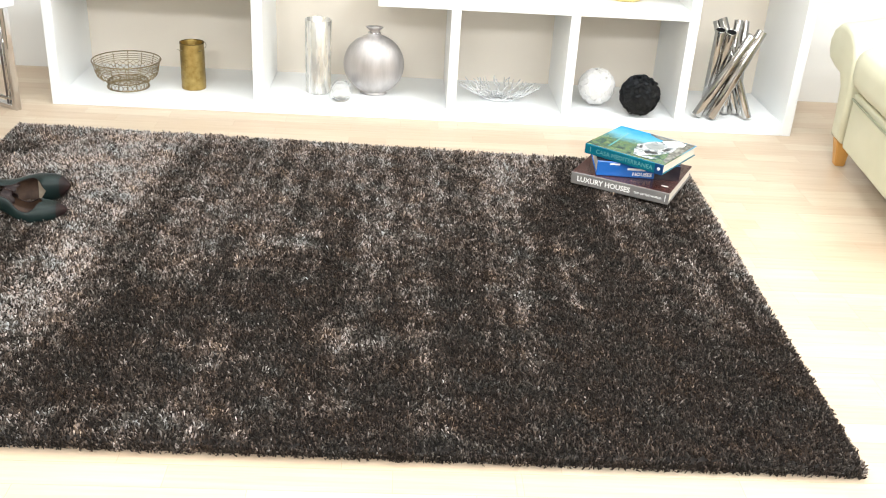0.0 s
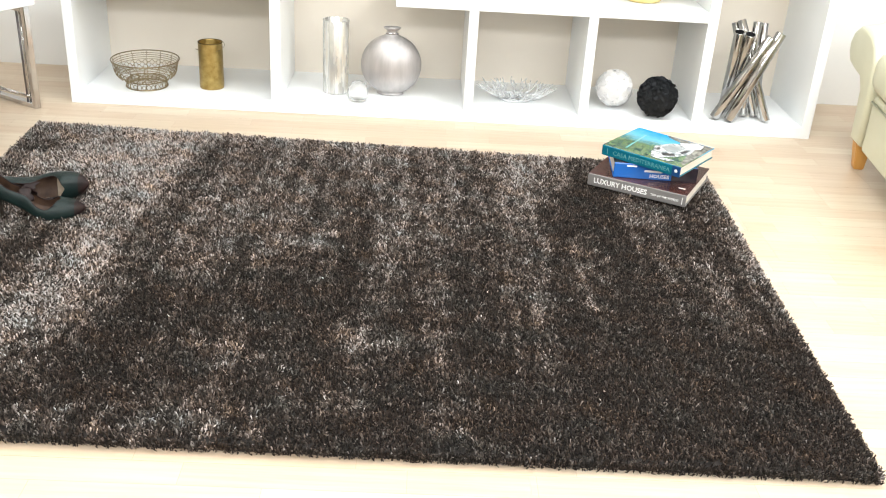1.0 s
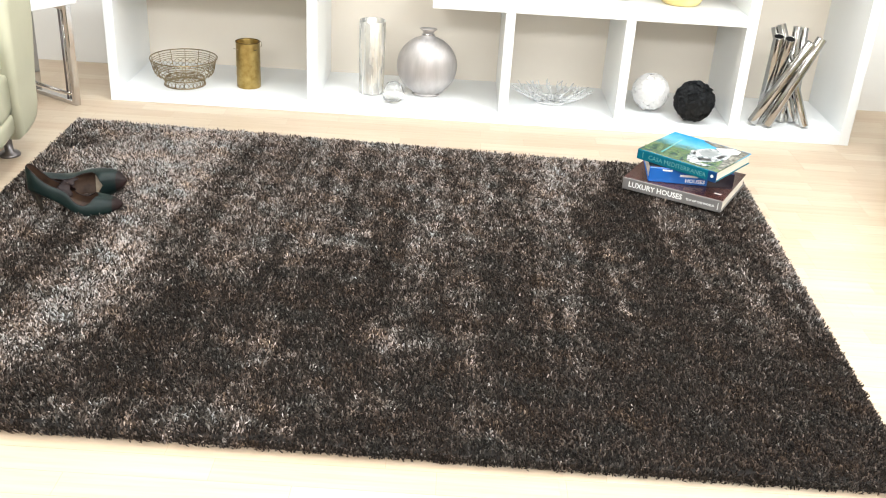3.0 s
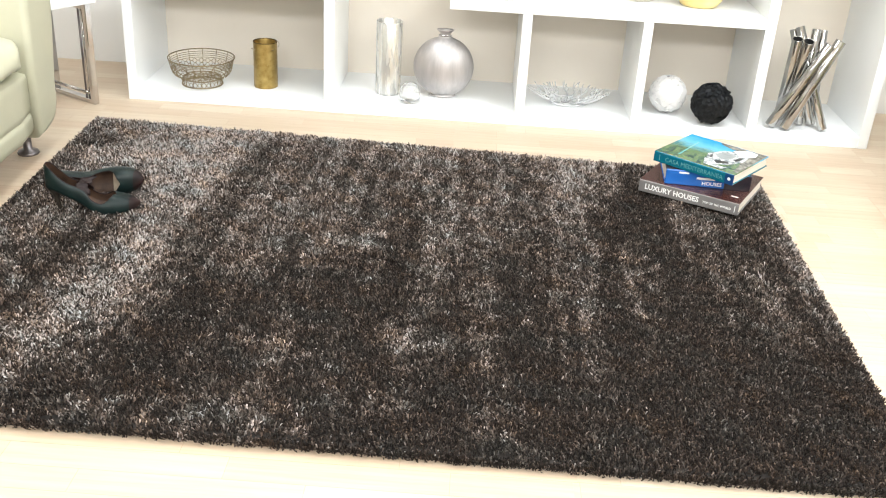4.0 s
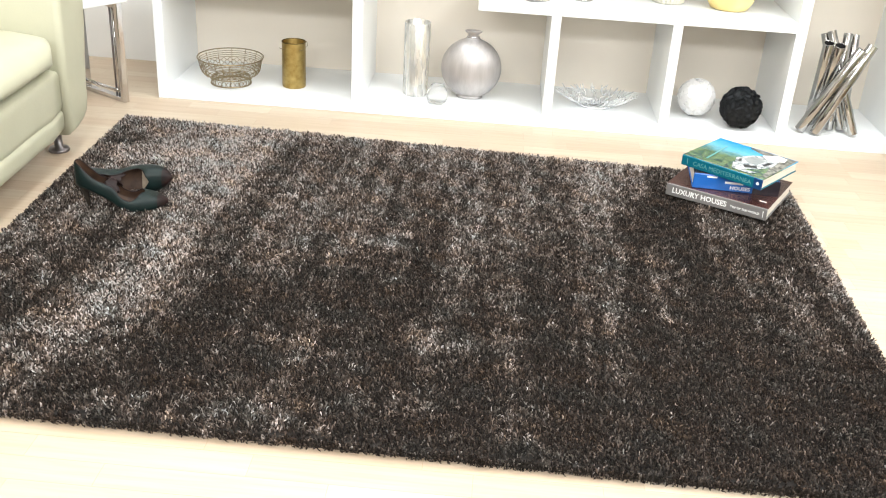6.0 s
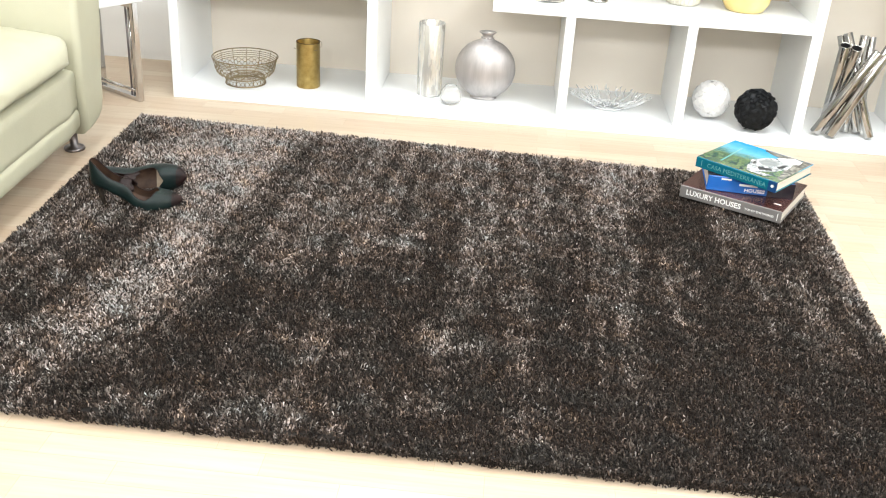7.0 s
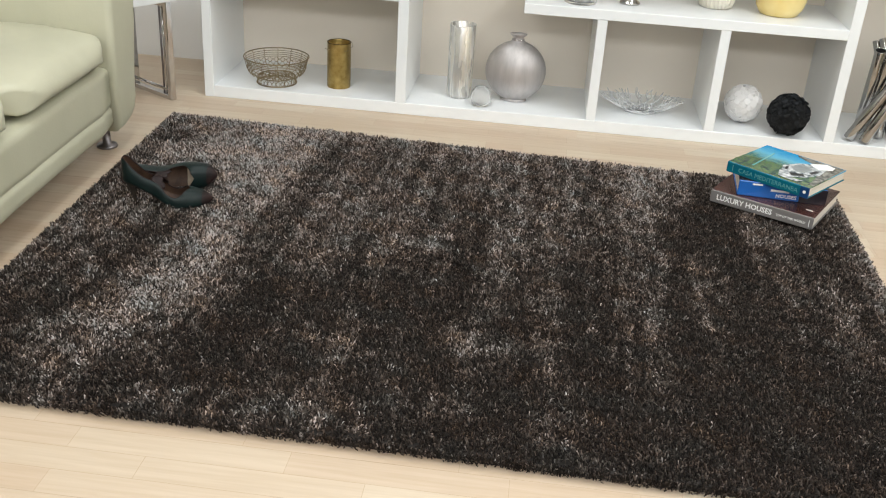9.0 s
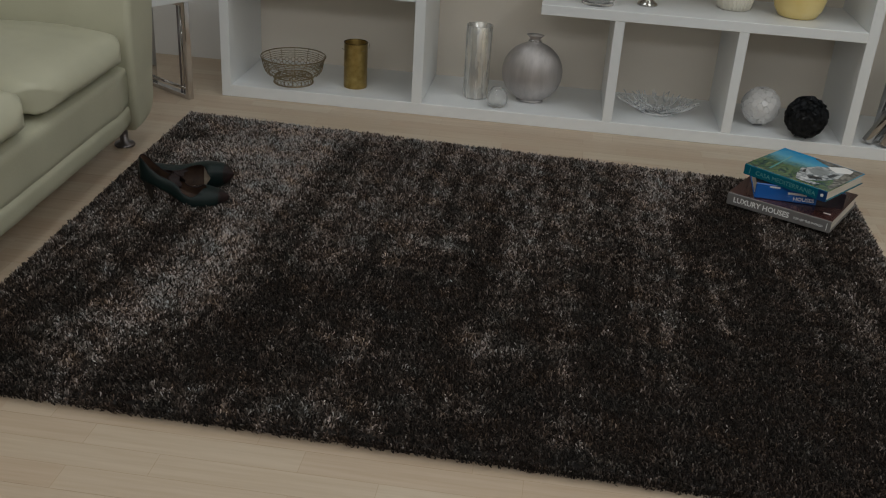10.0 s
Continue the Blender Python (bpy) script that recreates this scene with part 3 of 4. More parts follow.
# ---- side table ----
side_table = thing("side_table", -1.294, 3.462, 0, "low side table with chrome flat-bar frame and white top", "side table", turn=148)
for k, y in enumerate((0.0, 0.30)):
    bm = bmesh.new()
    for b in (box(0, 0.020, y - 0.012, y + 0.012, 0, 0.37, 0.002, 1), box(0.226, 0.254, y - 0.014, y + 0.014, 0, 0.37, 0.002, 1), box(0.0201, 0.2259, y - 0.012, y + 0.012, 0, 0.018, 0.002, 1), box(0.0201, 0.2259, y - 0.012, y + 0.012, 0.348, 0.37, 0.002, 1)):
        me = bpy.data.meshes.new("bar")
        b.to_mesh(me)
        b.free()
        bm.from_mesh(me)
        bpy.data.meshes.remove(me)
    part("leg_frame", bm, CHROME, side_table, "polished chrome frame")
    bm = bmesh.new()
    tube(bm, [(0.038, y, 0.018), (0.038, y, 0.348)], 0.005, 8)
    part("inner_bar", bm, CHROME, side_table, smooth=True)
    bm = bmesh.new()
    tube(bm, [(0.056, y, 0.018), (0.056, y, 0.348)], 0.004, 8)
    part("inner_bar", bm, DULLSTEEL, side_table, smooth=True)
    bm = bmesh.new()
    tube(bm, [(0.030, y, 0.036), (0.224, y, 0.036)], 0.006, 8)
    part("inner_bar", bm, CHROME, side_table, smooth=True)
part("tabletop", box(-0.012, 0.266, -0.03, 0.33, 0.3705, 0.405, 0.004, 2), WHITE, side_table, "white tabletop")


# ---- things on the lower shelf ----
def wire_bowl():
    t = thing("wire_bowl", -0.952, 3.658, BASE, "bronze wire fruit bowl with a footed ring", "bowl")
    for r, z, rad in ((0.124, 0.103, 0.0024), (0.119, 0.094, 0.0012), (0.116, 0.087, 0.0012), (0.113, 0.080, 0.0012), (0.110, 0.073, 0.0012), (0.076, 0.003, 0.0026), (0.072, 0.026, 0.0020)):
        part("ring", tube(bmesh.new(), ring_points(r, z, 56), rad, 6, closed=True), WIRE, t, smooth=True)
    for k in range(14):
        a = 2 * math.pi * k / 14
        prof = [(0.124, 0.103), (0.119, 0.086), (0.115, 0.066), (0.106, 0.048), (0.090, 0.034), (0.072, 0.026), (0.076, 0.003)]
        part("rib", tube(bmesh.new(), [(r * math.cos(a), r * math.sin(a), z) for r, z in prof], 0.0013, 5), WIRE, t, smooth=True)
    for k, (z, r, w) in enumerate(((0.064, 0.113, 0.005), (0.056, 0.110, -0.006), (0.048, 0.105, 0.006), (0.039, 0.096, -0.005), (0.014, 0.074, 0.009), (0.012, 0.074, -0.009))):
        part("wavy_wire", tube(bmesh.new(), ring_points(r, z, 224, w, 28 if z > 0.03 else 14), 0.0011, 4, closed=True), WIRE, t, smooth=True)
    for k in range(3):
        part("inner_ring", tube(bmesh.new(), ring_points(0.02 + 0.02 * k, 0.024, 30), 0.0013, 4, closed=True), WIRE, t, smooth=True)
    for k in range(4):
        a = math.pi * k / 4
        part("cross_wire", tube(bmesh.new(), [(0.072 * math.cos(a), 0.072 * math.sin(a), 0.025), (-0.072 * math.cos(a), -0.072 * math.sin(a), 0.025)], 0.0013, 4), WIRE, t, smooth=True)


def brass_lantern():
    t = thing("brass_lantern", -0.712, 3.682, BASE, "tall punched brass lantern with a thin wire handle", "lantern")
    body = part("body", lathe([(0.0, 0.0), (0.044, 0.0), (0.045, 0.002), (0.045, 0.172), (0.0462, 0.1735), (0.045, 0.175), (0.0435, 0.174), (0.0425, 0.170), (0.0425, 0.004), (0, 0.004)], 56), BRASS, t, smooth=True)
    g = random.Random(4)
    for row in range(15):
        for k in range(18):
            if g.random() < 0.35 + 0.045 * row:
                continue
            a, z = 2 * math.pi * (k + 0.5 * (row % 2)) / 18, 0.015 + 0.0112 * row
            bump_mesh = bmesh.new()
            bmesh.ops.create_uvsphere(bump_mesh, u_segments=6, v_segments=4, radius=0.0011, matrix=Matrix.Translation((0.0450 * math.cos(a), 0.0452 * math.sin(a), z)))
            part("stud", bump_mesh, BRASS, body)
    part("rim", tube(bmesh.new(), ring_points(0.0445, 0.174, 48), 0.0018, 6, closed=True), BRASSDARK, t, smooth=True)
    part("handle", tube(bmesh.new(), [(0.044 * math.cos(a), -0.010 + 0.044 * math.sin(a) * 0.35 - 0.036, 0.158 - 0.012 * math.sin(a)) for a in (math.pi * k / 14 for k in range(15))], 0.0012, 5), WIRE, t, "thin wire handle", smooth=True)
    part("handle_loop", tube(bmesh.new(), [(0.046 + 0.008 * math.cos(a), -0.005, 0.168 + 0.012 * math.sin(a)) for a in (2 * math.pi * k / 14 for k in range(14))], 0.0010, 5, closed=True), WIRE, t, smooth=True)


def mercury_vase():
    t = thing("cylinder_vase", -0.243, 3.702, BASE, "tall silvered glass cylinder vase, worn and cloudy, with painted reflection streaks", "vase")
    part("body", lathe([(0, 0), (0.043, 0), (0.047, 0.003), (0.048, 0.01), (0.050, 0.277), (0.0488, 0.279), (0.0472, 0.277), (0.045, 0.012), (0, 0.012)], 56), MERCURY, t, smooth=True)


def moon_vase():
    t = thing("bottle_vase", -0.033, 3.712, BASE, "round flattened brushed silver bottle vase with a small flared neck", "vase")
    prof = [(0, 0), (0.045, 0), (0.050, 0.002)]
    for k in range(2, 31):
        a = -math.pi / 2 + math.pi * k / 33
        prof.append((0.112 * math.cos(a) if k > 3 else max(0.050, 0.112 * math.cos(a)), 0.112 + 0.112 * math.sin(a)))
    prof = [p for i, p in enumerate(prof) if i < 3 or p[1] > 0.004]
    prof += [(0.022, 0.226), (0.018, 0.232), (0.019, 0.238), (0.030, 0.247), (0.032, 0.250), (0.029, 0.2515), (0.016, 0.246), (0.014, 0.235), (0.012, 0.20)]
    part("body", lathe(prof, 72, 0.62), BRUSHED, t, smooth=True)
    t.matrix_basis = t.matrix_basis @ Matrix.Scale(1.03, 4)
    part("collar", tube(bmesh.new(), [(0.0215 * math.cos(a), 0.0135 * math.sin(a), 0.229) for a in (2 * math.pi * k / 40 for k in range(40))], 0.003, 8, closed=True), CHROME, t, "polished neck collar", smooth=True)


def votive():
    t = thing("glass_votive", -0.151, 3.604, BASE, "small clear glass votive holder", "candle holder")
    part("body", lathe([(0, 0), (0.022, 0), (0.034, 0.008), (0.0395, 0.022), (0.0395, 0.038), (0.034, 0.056), (0.025, 0.070), (0.0235, 0.071), (0.023, 0.069), (0.031, 0.054), (0.036, 0.037), (0.036, 0.023), (0.030, 0.011), (0, 0.006)], 40), VOTIVE, t, smooth=True)


def twig_bowl():
    t = thing("twig_bowl", 0.452, 3.735, BASE, "clear and white glass bowl shaped like coral twigs", "bowl")
    g = random.Random(11)
    for k in range(34):
        a = 2 * math.pi * k / 34 + g.uniform(-0.1, 0.1)
        r0, reach = g.uniform(0.02, 0.06), g.uniform(0.11, 0.165)
        pts = []
        for j in range(7):
            f = j / 6
            r = r0 + (reach - r0) * f
            aa = a + g.uniform(-0.10, 0.10)
            pts.append((r * math.cos(aa), 0.72 * r * math.sin(aa), 0.008 + 0.044 * f ** 1.8 + g.uniform(-0.003, 0.003)))
        part("twig", tube(bmesh.new(), pts, [0.0034, 0.0032, 0.003, 0.0027, 0.0024, 0.002, 0.0016], 6), TWIG, t, smooth=True)
        q = Vector(pts[3])
        part("twig", tube(bmesh.new(), [q, q + Vector((0.02 * math.cos(a + 0.9), 0.02 * math.sin(a + 0.9), 0.012)), q + Vector((0.03 * math.cos(a + 0.6), 0.03 * math.sin(a + 0.6), 0.032))], [0.0022, 0.0019, 0.0012], 5), TWIG, t, smooth=True)
    for k in range(3):
        part("base_ring", tube(bmesh.new(), ring_points(0.025 + 0.02 * k, 0.006, 30), 0.004, 6, closed=True), TWIG, t, smooth=True)


def faceted_ball():
    t = thing("glass_ball", 0.828, 3.697, BASE, "white ball of overlapping faceted glass chips", "ornament")
    core = bmesh.new()
    bmesh.ops.create_icosphere(core, subdivisions=3, radius=0.065, matrix=Matrix.Translation((0, 0, 0.074)))
    part("core", core, FROST, t, smooth=True)
    g = random.Random(3)
    for k in range(120):
        z = 1 - 2 * (k + 0.5) / 120
        a = k * 2.39996
        n = Vector((math.sqrt(1 - z * z) * math.cos(a), math.sqrt(1 - z * z) * math.sin(a), z))
        bm = bmesh.new()
        s = g.uniform(0.016, 0.021)
        bmesh.ops.create_cube(bm, size=1, matrix=Matrix.LocRotScale((0, 0, 0), None, (s * 1.3, s * 1.3, s * 0.24)))
        bmesh.ops.bevel(bm, geom=bm.edges[:], offset=s * 0.08, segments=1, affect="EDGES")
        m = Matrix.Translation(Vector((0, 0, 0.074)) + n * 0.067) @ n.to_track_quat("Z", "Y").to_matrix().to_4x4() @ pose(0, 0, 0, g.uniform(-9, 9), g.uniform(-9, 9), g.uniform(0, 90))
        bm.transform(m)
        part("chip", bm, CHIP, t)


def petal_ball():
    t = thing("black_ball", 0.973, 3.594, BASE, "matt black ball of curled leaf-like petals", "ornament")
    core = bmesh.new()
    bmesh.ops.create_icosphere(core, subdivisions=3, radius=0.068, matrix=Matrix.Translation((0, 0, 0.0775)))
    part("core", core, BLACKBALL, t, smooth=True)
    g = random.Random(8)
    for k in range(210):
        z = 1 - 2 * (k + 0.5) / 210
        a = k * 2.39996
        n = Vector((math.sqrt(1 - z * z) * math.cos(a), math.sqrt(1 - z * z) * math.sin(a), z))
        bm = bmesh.new()
        s = g.uniform(0.009, 0.015)
        rows = []
        for i in range(4):
            f = i / 3
            w = s * (0.55 + 0.6 * math.sin(math.pi * (0.2 + 0.7 * f)))
            rows.append([bm.verts.new((-w, s * 2 * (f - 0.5), 0.0015 + 0.0055 * f * f)), bm.verts.new((0, s * 2.2 * (f - 0.5), 0.0050 + 0.004 * f)), bm.verts.new((w, s * 2 * (f - 0.5), 0.0015 + 0.0055 * f * f))])
        for p, q in zip(rows, rows[1:]):
            for i in range(2):
                bm.faces.new((p[i], p[i + 1], q[i + 1], q[i]))
        bmesh.ops.solidify(bm, geom=bm.faces[:], thickness=0.0022)
        bm.transform(Matrix.Translation(Vector((0, 0, 0.0775)) + n * 0.0665) @ n.to_track_quat("Z", "Y").to_matrix().to_4x4() @ pose(0, 0, 0, g.uniform(-24, 24), g.uniform(-24, 24), g.uniform(0, 360)))
        part("petal", bm, BLACKBALL, t, smooth=True)


def tube_vase():
    t = thing("tube_vase", 1.300, 3.66, BASE, "sculptural vase of crossed polished steel tubes", "vase")
    rods = [((-0.097, -0.064, 0), (0.056, -0.075, 0.316)), ((-0.048, -0.086, 0), (0.092, -0.070, 0.333)), ((-0.036, 0.042, 0), (-0.063, -0.070, 0.333)), ((-0.012, 0.067, 0), (-0.021, -0.070, 0.325)),
            ((0.025, -0.012, 0), (0.037, 0.050, 0.349)), ((0.075, -0.001, 0), (0.073, 0.080, 0.338)), ((0.098, -0.073, 0), (-0.025, 0.050, 0.349)), ((0.069, -0.015, 0), (-0.036, 0.080, 0.333))]
    for k, (a, b) in enumerate(rods):
        bore = 0.0185 if k < 4 else 0.0155
        a, b = Vector(a), Vector(b)
        d = (b - a).normalized()
        bm = lathe([(bore, 0), (bore + 0.0006, 0.001), (bore + 0.0006, (b - a).length - 0.001), (bore, (b - a).length), (bore - 0.0015, (b - a).length), (bore - 0.0015, 0.004), (bore, 0)], 28)
        lift = (bore + 0.0006) * math.sqrt(max(0.0, 1 - d.z ** 2))
        bm.transform(Matrix.Translation(a + Vector((0, 0, lift))) @ d.to_track_quat("Z", "Y").to_matrix().to_4x4())
        rod = part("steel_tube", bm, STEEL, t, smooth=True)
        long = (b - a).length
        # plug added below the mouth, its black standing for shade in the bore
        bm = lathe([(0.0, long - 0.024), (bore - 0.0032, long - 0.024), (bore - 0.0024, long - 0.0015), (bore - 0.0017, long - 0.0015), (bore - 0.0017, long - 0.026), (0.0, long - 0.026)], 28)
        bm.transform(Matrix.Translation(a + Vector((0, 0, lift))) @ d.to_track_quat("Z", "Y").to_matrix().to_4x4())
        part("bore", bm, BORE, rod, "black plug painting the shade inside the tube", smooth=True)


wire_bowl()
brass_lantern()
mercury_vase()
moon_vase()
votive()
twig_bowl()
faceted_ball()
petal_ball()
tube_vase()


# ---- things on the middle shelf ----
def turned(name, x, y, prof, mat, label, category, r=0.0):
    t = thing(name, x, y, MIDT, label, category)
    part("body", lathe(prof, 48), mat, t, smooth=True)
    return t


turned("amber_vase", 0.893, 3.725, [(0, 0), (0.060, 0), (0.068, 0.004), (0.084, 0.03), (0.092, 0.07), (0.086, 0.12), (0.06, 0.16), (0.045, 0.17), (0.042, 0.168), (0.055, 0.155), (0.08, 0.115), (0, 0.02)], AMBER, "round amber glazed vase", "vase")
ribbed = turned("ivory_bowl", 0.674, 3.765, [(0, 0), (0.052, 0), (0.058, 0.004), (0.064, 0.03), (0.068, 0.08), (0.066, 0.082), (0.058, 0.03), (0, 0.012)], IVORY, "ivory ribbed ceramic bowl", "bowl")
for k in range(28):
    a = 2 * math.pi * k / 28
    part("rib", tube(bmesh.new(), [(r * math.cos(a), r * math.sin(a), z) for r, z in ((0.0575, 0.004), (0.0635, 0.03), (0.0675, 0.08))], 0.0032, 5), IVORY, ribbed, smooth=True)
turned("silver_cup", 0.357, 3.690, [(0, 0), (0.034, 0), (0.038, 0.003), (0.036, 0.008), (0.020, 0.02), (0.024, 0.04), (0.042, 0.08), (0.040, 0.08), (0.02, 0.04), (0, 0.035)], STEEL, "small dark silver footed cup", "cup")
turned("glass_dish", 0.178, 3.640, [(0, 0), (0.052, 0), (0.058, 0.003), (0.062, 0.03), (0.064, 0.07), (0.061, 0.07), (0.058, 0.03), (0.05, 0.010), (0, 0.010)], VOTIVE, "clear glass dish with a silvered foot", "dish")


# ---- books ----
def book(name, x, y, z, turn, length, width, thick, spine_mat, cover_mat, label):
    """local: x along the spine, y from the spine to the fore edge; origin at the spine's near corner."""
    t = thing(name, x, y, z, label, "book", "stack of books", turn)
    part("page_block", box(0.004, length - 0.004, 0.006, width - 0.005, 0.003, thick - 0.003), PAPER, t, "cream page edges")
    part("back_cover", box(0, length, 0.003, width, 0, 0.0028, 0.0008, 1), spine_mat, t)
    part("front_cover", box(0, length, 0.003, width, thick - 0.0028, thick, 0.0008, 1), cover_mat, t, "glossy printed front cover")
    bm = box(0, length, -0.003, 0.0032, 0, thick, 0.0025, 2)
    part("spine", bm, spine_mat, t, "lettered spine")
    return t


PILE_TOP = 0.036
b1 = book("book", 0.622, 2.903, PILE_TOP, -28.5, 0.315, 0.272, 0.038, COVERGREY, COVERBROWN, "large grey hardback with maroon cover under other books")
b2 = book("book", 0.694, 2.880, PILE_TOP + 0.0385, -4.5, 0.258, 0.20, 0.048, COVERBLUE, COVERNIGHT, "blue paperback lying between two larger books")
b3 = book("book", 0.663, 2.945, PILE_TOP + 0.0870, -39.0, 0.270, 0.236, 0.033, COVERTEAL, PICTURE, "teal hardback with a landscape photograph, top of a stack")
text_part("title", "LUXURY HOUSES", 0.0235, INKWHITE, b1, pose(0.020, -0.0032, 0.012, 90), "bold white title", 0.172, 0.0006)
text_part("subtitle", "TOP OF THE WORLD", 0.0095, INKWHITE, b1, pose(0.205, -0.0032, 0.014, 90), "small white subtitle", 0.088, 0.0002)
part("publisher_bar", box(0.303, 0.305, -0.0034, -0.0031, 0.008, 0.030), INKWHITE, b1)
part("cover_mark", box(0.275, 0.297, 0.045, 0.052, 0.0380, 0.0383), INKWHITE, b1, "small pale bar on the cover")
text_part("title", "HOUSES", 0.016, INKWHITE, b2, pose(0.112, -0.0032, 0.007, 90), "white title", 0.060, 0.0004)
part("title_bar", box(0.095, 0.150, -0.0034, -0.0031, 0.024, 0.031), INKWHITE, b2)
part("title_bar", box(0.040, 0.070, -0.0034, -0.0031, 0.038, 0.043), INKWHITE, b2)
part("end_band", box(0.180, 0.2585, -0.0036, 0.004, 0.0005, 0.0475), COVERNIGHT, b2, "dark end of the spine")
text_part("title", "CASA MEDITERRANEA", 0.0200, INKGREEN, b3, pose(0.040, -0.0032, 0.009, 90), "pale green title", 0.196)
part("publisher_mark", lathe([(0, 0), (0.005, 0), (0.005, 0.0004), (0, 0.0004)], 16), INKWHITE, b3).matrix_basis = pose(0.257, -0.0034, 0.018, 90)
part("publisher_bar", box(0.020, 0.022, -0.0034, -0.0031, 0.008, 0.026), INKGREEN, b3)
part("end_band", box(0.2435, 0.2702, -0.0033, 0.002, 0.0004, 0.0326), COVERNAVY, b3, "navy end of the spine")


def flat_shape(points, z, mat, parent, name, label=""):
    bm = bmesh.new()
    low, high = [bm.verts.new((x, y, z)) for x, y in points], [bm.verts.new((x, y, z + 0.0004)) for x, y in points]
    bm.faces.new(low[::-1])
    bm.faces.new(high)
    for i in range(len(points)):
        j = (i + 1) % len(points)
        bm.faces.new((low[i], low[j], high[j], high[i]))
    bmesh.ops.recalc_face_normals(bm, faces=bm.faces)
    return part(name, bm, mat, parent, label)


Z3 = 0.0331
flat_shape([(0.268, 0.232), (0.268, 0.02), (0.252, 0.03), (0.244, 0.08), (0.230, 0.12), (0.222, 0.17), (0.195, 0.195), (0.150, 0.205), (0.115, 0.222), (0.112, 0.232)], Z3, PRINTROCK, b3, "cover_cliff", "dark rocks of the cover picture")
flat_shape([(0.064, 0.028), (0.070, 0.030), (0.058, 0.182), (0.053, 0.180)], Z3, INKGREEN, b3, "cover_path", "pale path of the cover picture")
flat_shape([(0.125, 0.110), (0.146, 0.055), (0.185, 0.034), (0.222, 0.070), (0.240, 0.125), (0.232, 0.185), (0.190, 0.198), (0.150, 0.165)], Z3 + 0.0005, PRINTHOUSE, b3, "cover_house", "white house of the cover picture")
flat_shape([(0.148, 0.125), (0.163, 0.098), (0.192, 0.098), (0.206, 0.132), (0.188, 0.162), (0.160, 0.155)], Z3 + 0.001, INKGREY, b3, "cover_pool", "grey pool of the cover picture")
flat_shape([(0.172, 0.190), (0.212, 0.226), (0.242, 0.218), (0.246, 0.188), (0.214, 0.162), (0.192, 0.172)], Z3 + 0.001, INKWHITE, b3, "cover_roof", "white roof of the cover picture")
flat_shape([(0.135, 0.070), (0.158, 0.018), (0.215, 0.012), (0.230, 0.036), (0.200, 0.032), (0.168, 0.044)], Z3 + 0.001, PRINTHOUSE, b3, "cover_terrace", "pale terrace of the cover picture")
for corners in ([(0.168, 0.066), (0.184, 0.050), (0.214, 0.074), (0.204, 0.086)], [(0.210, 0.110), (0.222, 0.104), (0.228, 0.140), (0.216, 0.146)], [(0.136, 0.106), (0.146, 0.080), (0.152, 0.084), (0.143, 0.112)]):
    flat_shape(corners, Z3 + 0.0015, INKBLACK, b3, "cover_shade", "dark gap of the cover picture")


# ---- shoes ----
# along the foot: position, height of the sole, half width, height of the arch over the sole, where the side ends (0.5: closed over the foot)
SHOE_ROWS = [(0.000, 0.066, 0.008, 0.068, 0.34), (0.004, 0.066, 0.017, 0.072, 0.34), (0.014, 0.066, 0.026, 0.070, 0.31), (0.035, 0.061, 0.030, 0.054, 0.28), (0.060, 0.050, 0.029, 0.044, 0.27),
             (0.085, 0.037, 0.029, 0.046, 0.29), (0.105, 0.024, 0.032, 0.050, 0.28), (0.122, 0.013, 0.036, 0.042, 0.21), (0.145, 0.005, 0.040, 0.040, 0.20), (0.162, 0.003, 0.041, 0.044, 0.27),
             (0.174, 0.003, 0.041, 0.046, 0.41), (0.180, 0.003, 0.040, 0.044, 0.5), (0.200, 0.004, 0.036, 0.038, 0.5), (0.218, 0.006, 0.028, 0.029, 0.5), (0.232, 0.009, 0.017, 0.019, 0.5), (0.240, 0.012, 0.005, 0.008, 0.5)]


def shoe_row(px):
    """The row at a place along the foot, glided between the given ones."""
    i = max(0, min(len(SHOE_ROWS) - 2, sum(r[0] <= px for r in SHOE_ROWS) - 1))
    p = [SHOE_ROWS[max(0, min(len(SHOE_ROWS) - 1, i + k))] for k in (-1, 0, 1, 2)]
    f = (px - p[1][0]) / (p[2][0] - p[1][0])
    out = [px]
    for c in range(1, 5):
        q = [r[c] for r in p]
        v = 0.5 * (2 * q[1] + (q[2] - q[0]) * f + (2 * q[0] - 5 * q[1] + 4 * q[2] - q[3]) * f * f + (3 * q[1] - q[0] - 3 * q[2] + q[3]) * f ** 3)
        out.append(max(min(q[1], q[2]), min(max(q[1], q[2]), v)))
    return out


def strip(bm, rings, flip=False):
    for a, b in zip(rings, rings[1:]):
        for k in range(len(a) - 1):
            q = (a[k], a[k + 1], b[k + 1], b[k])
            bm.faces.new(q[::-1] if flip else q)


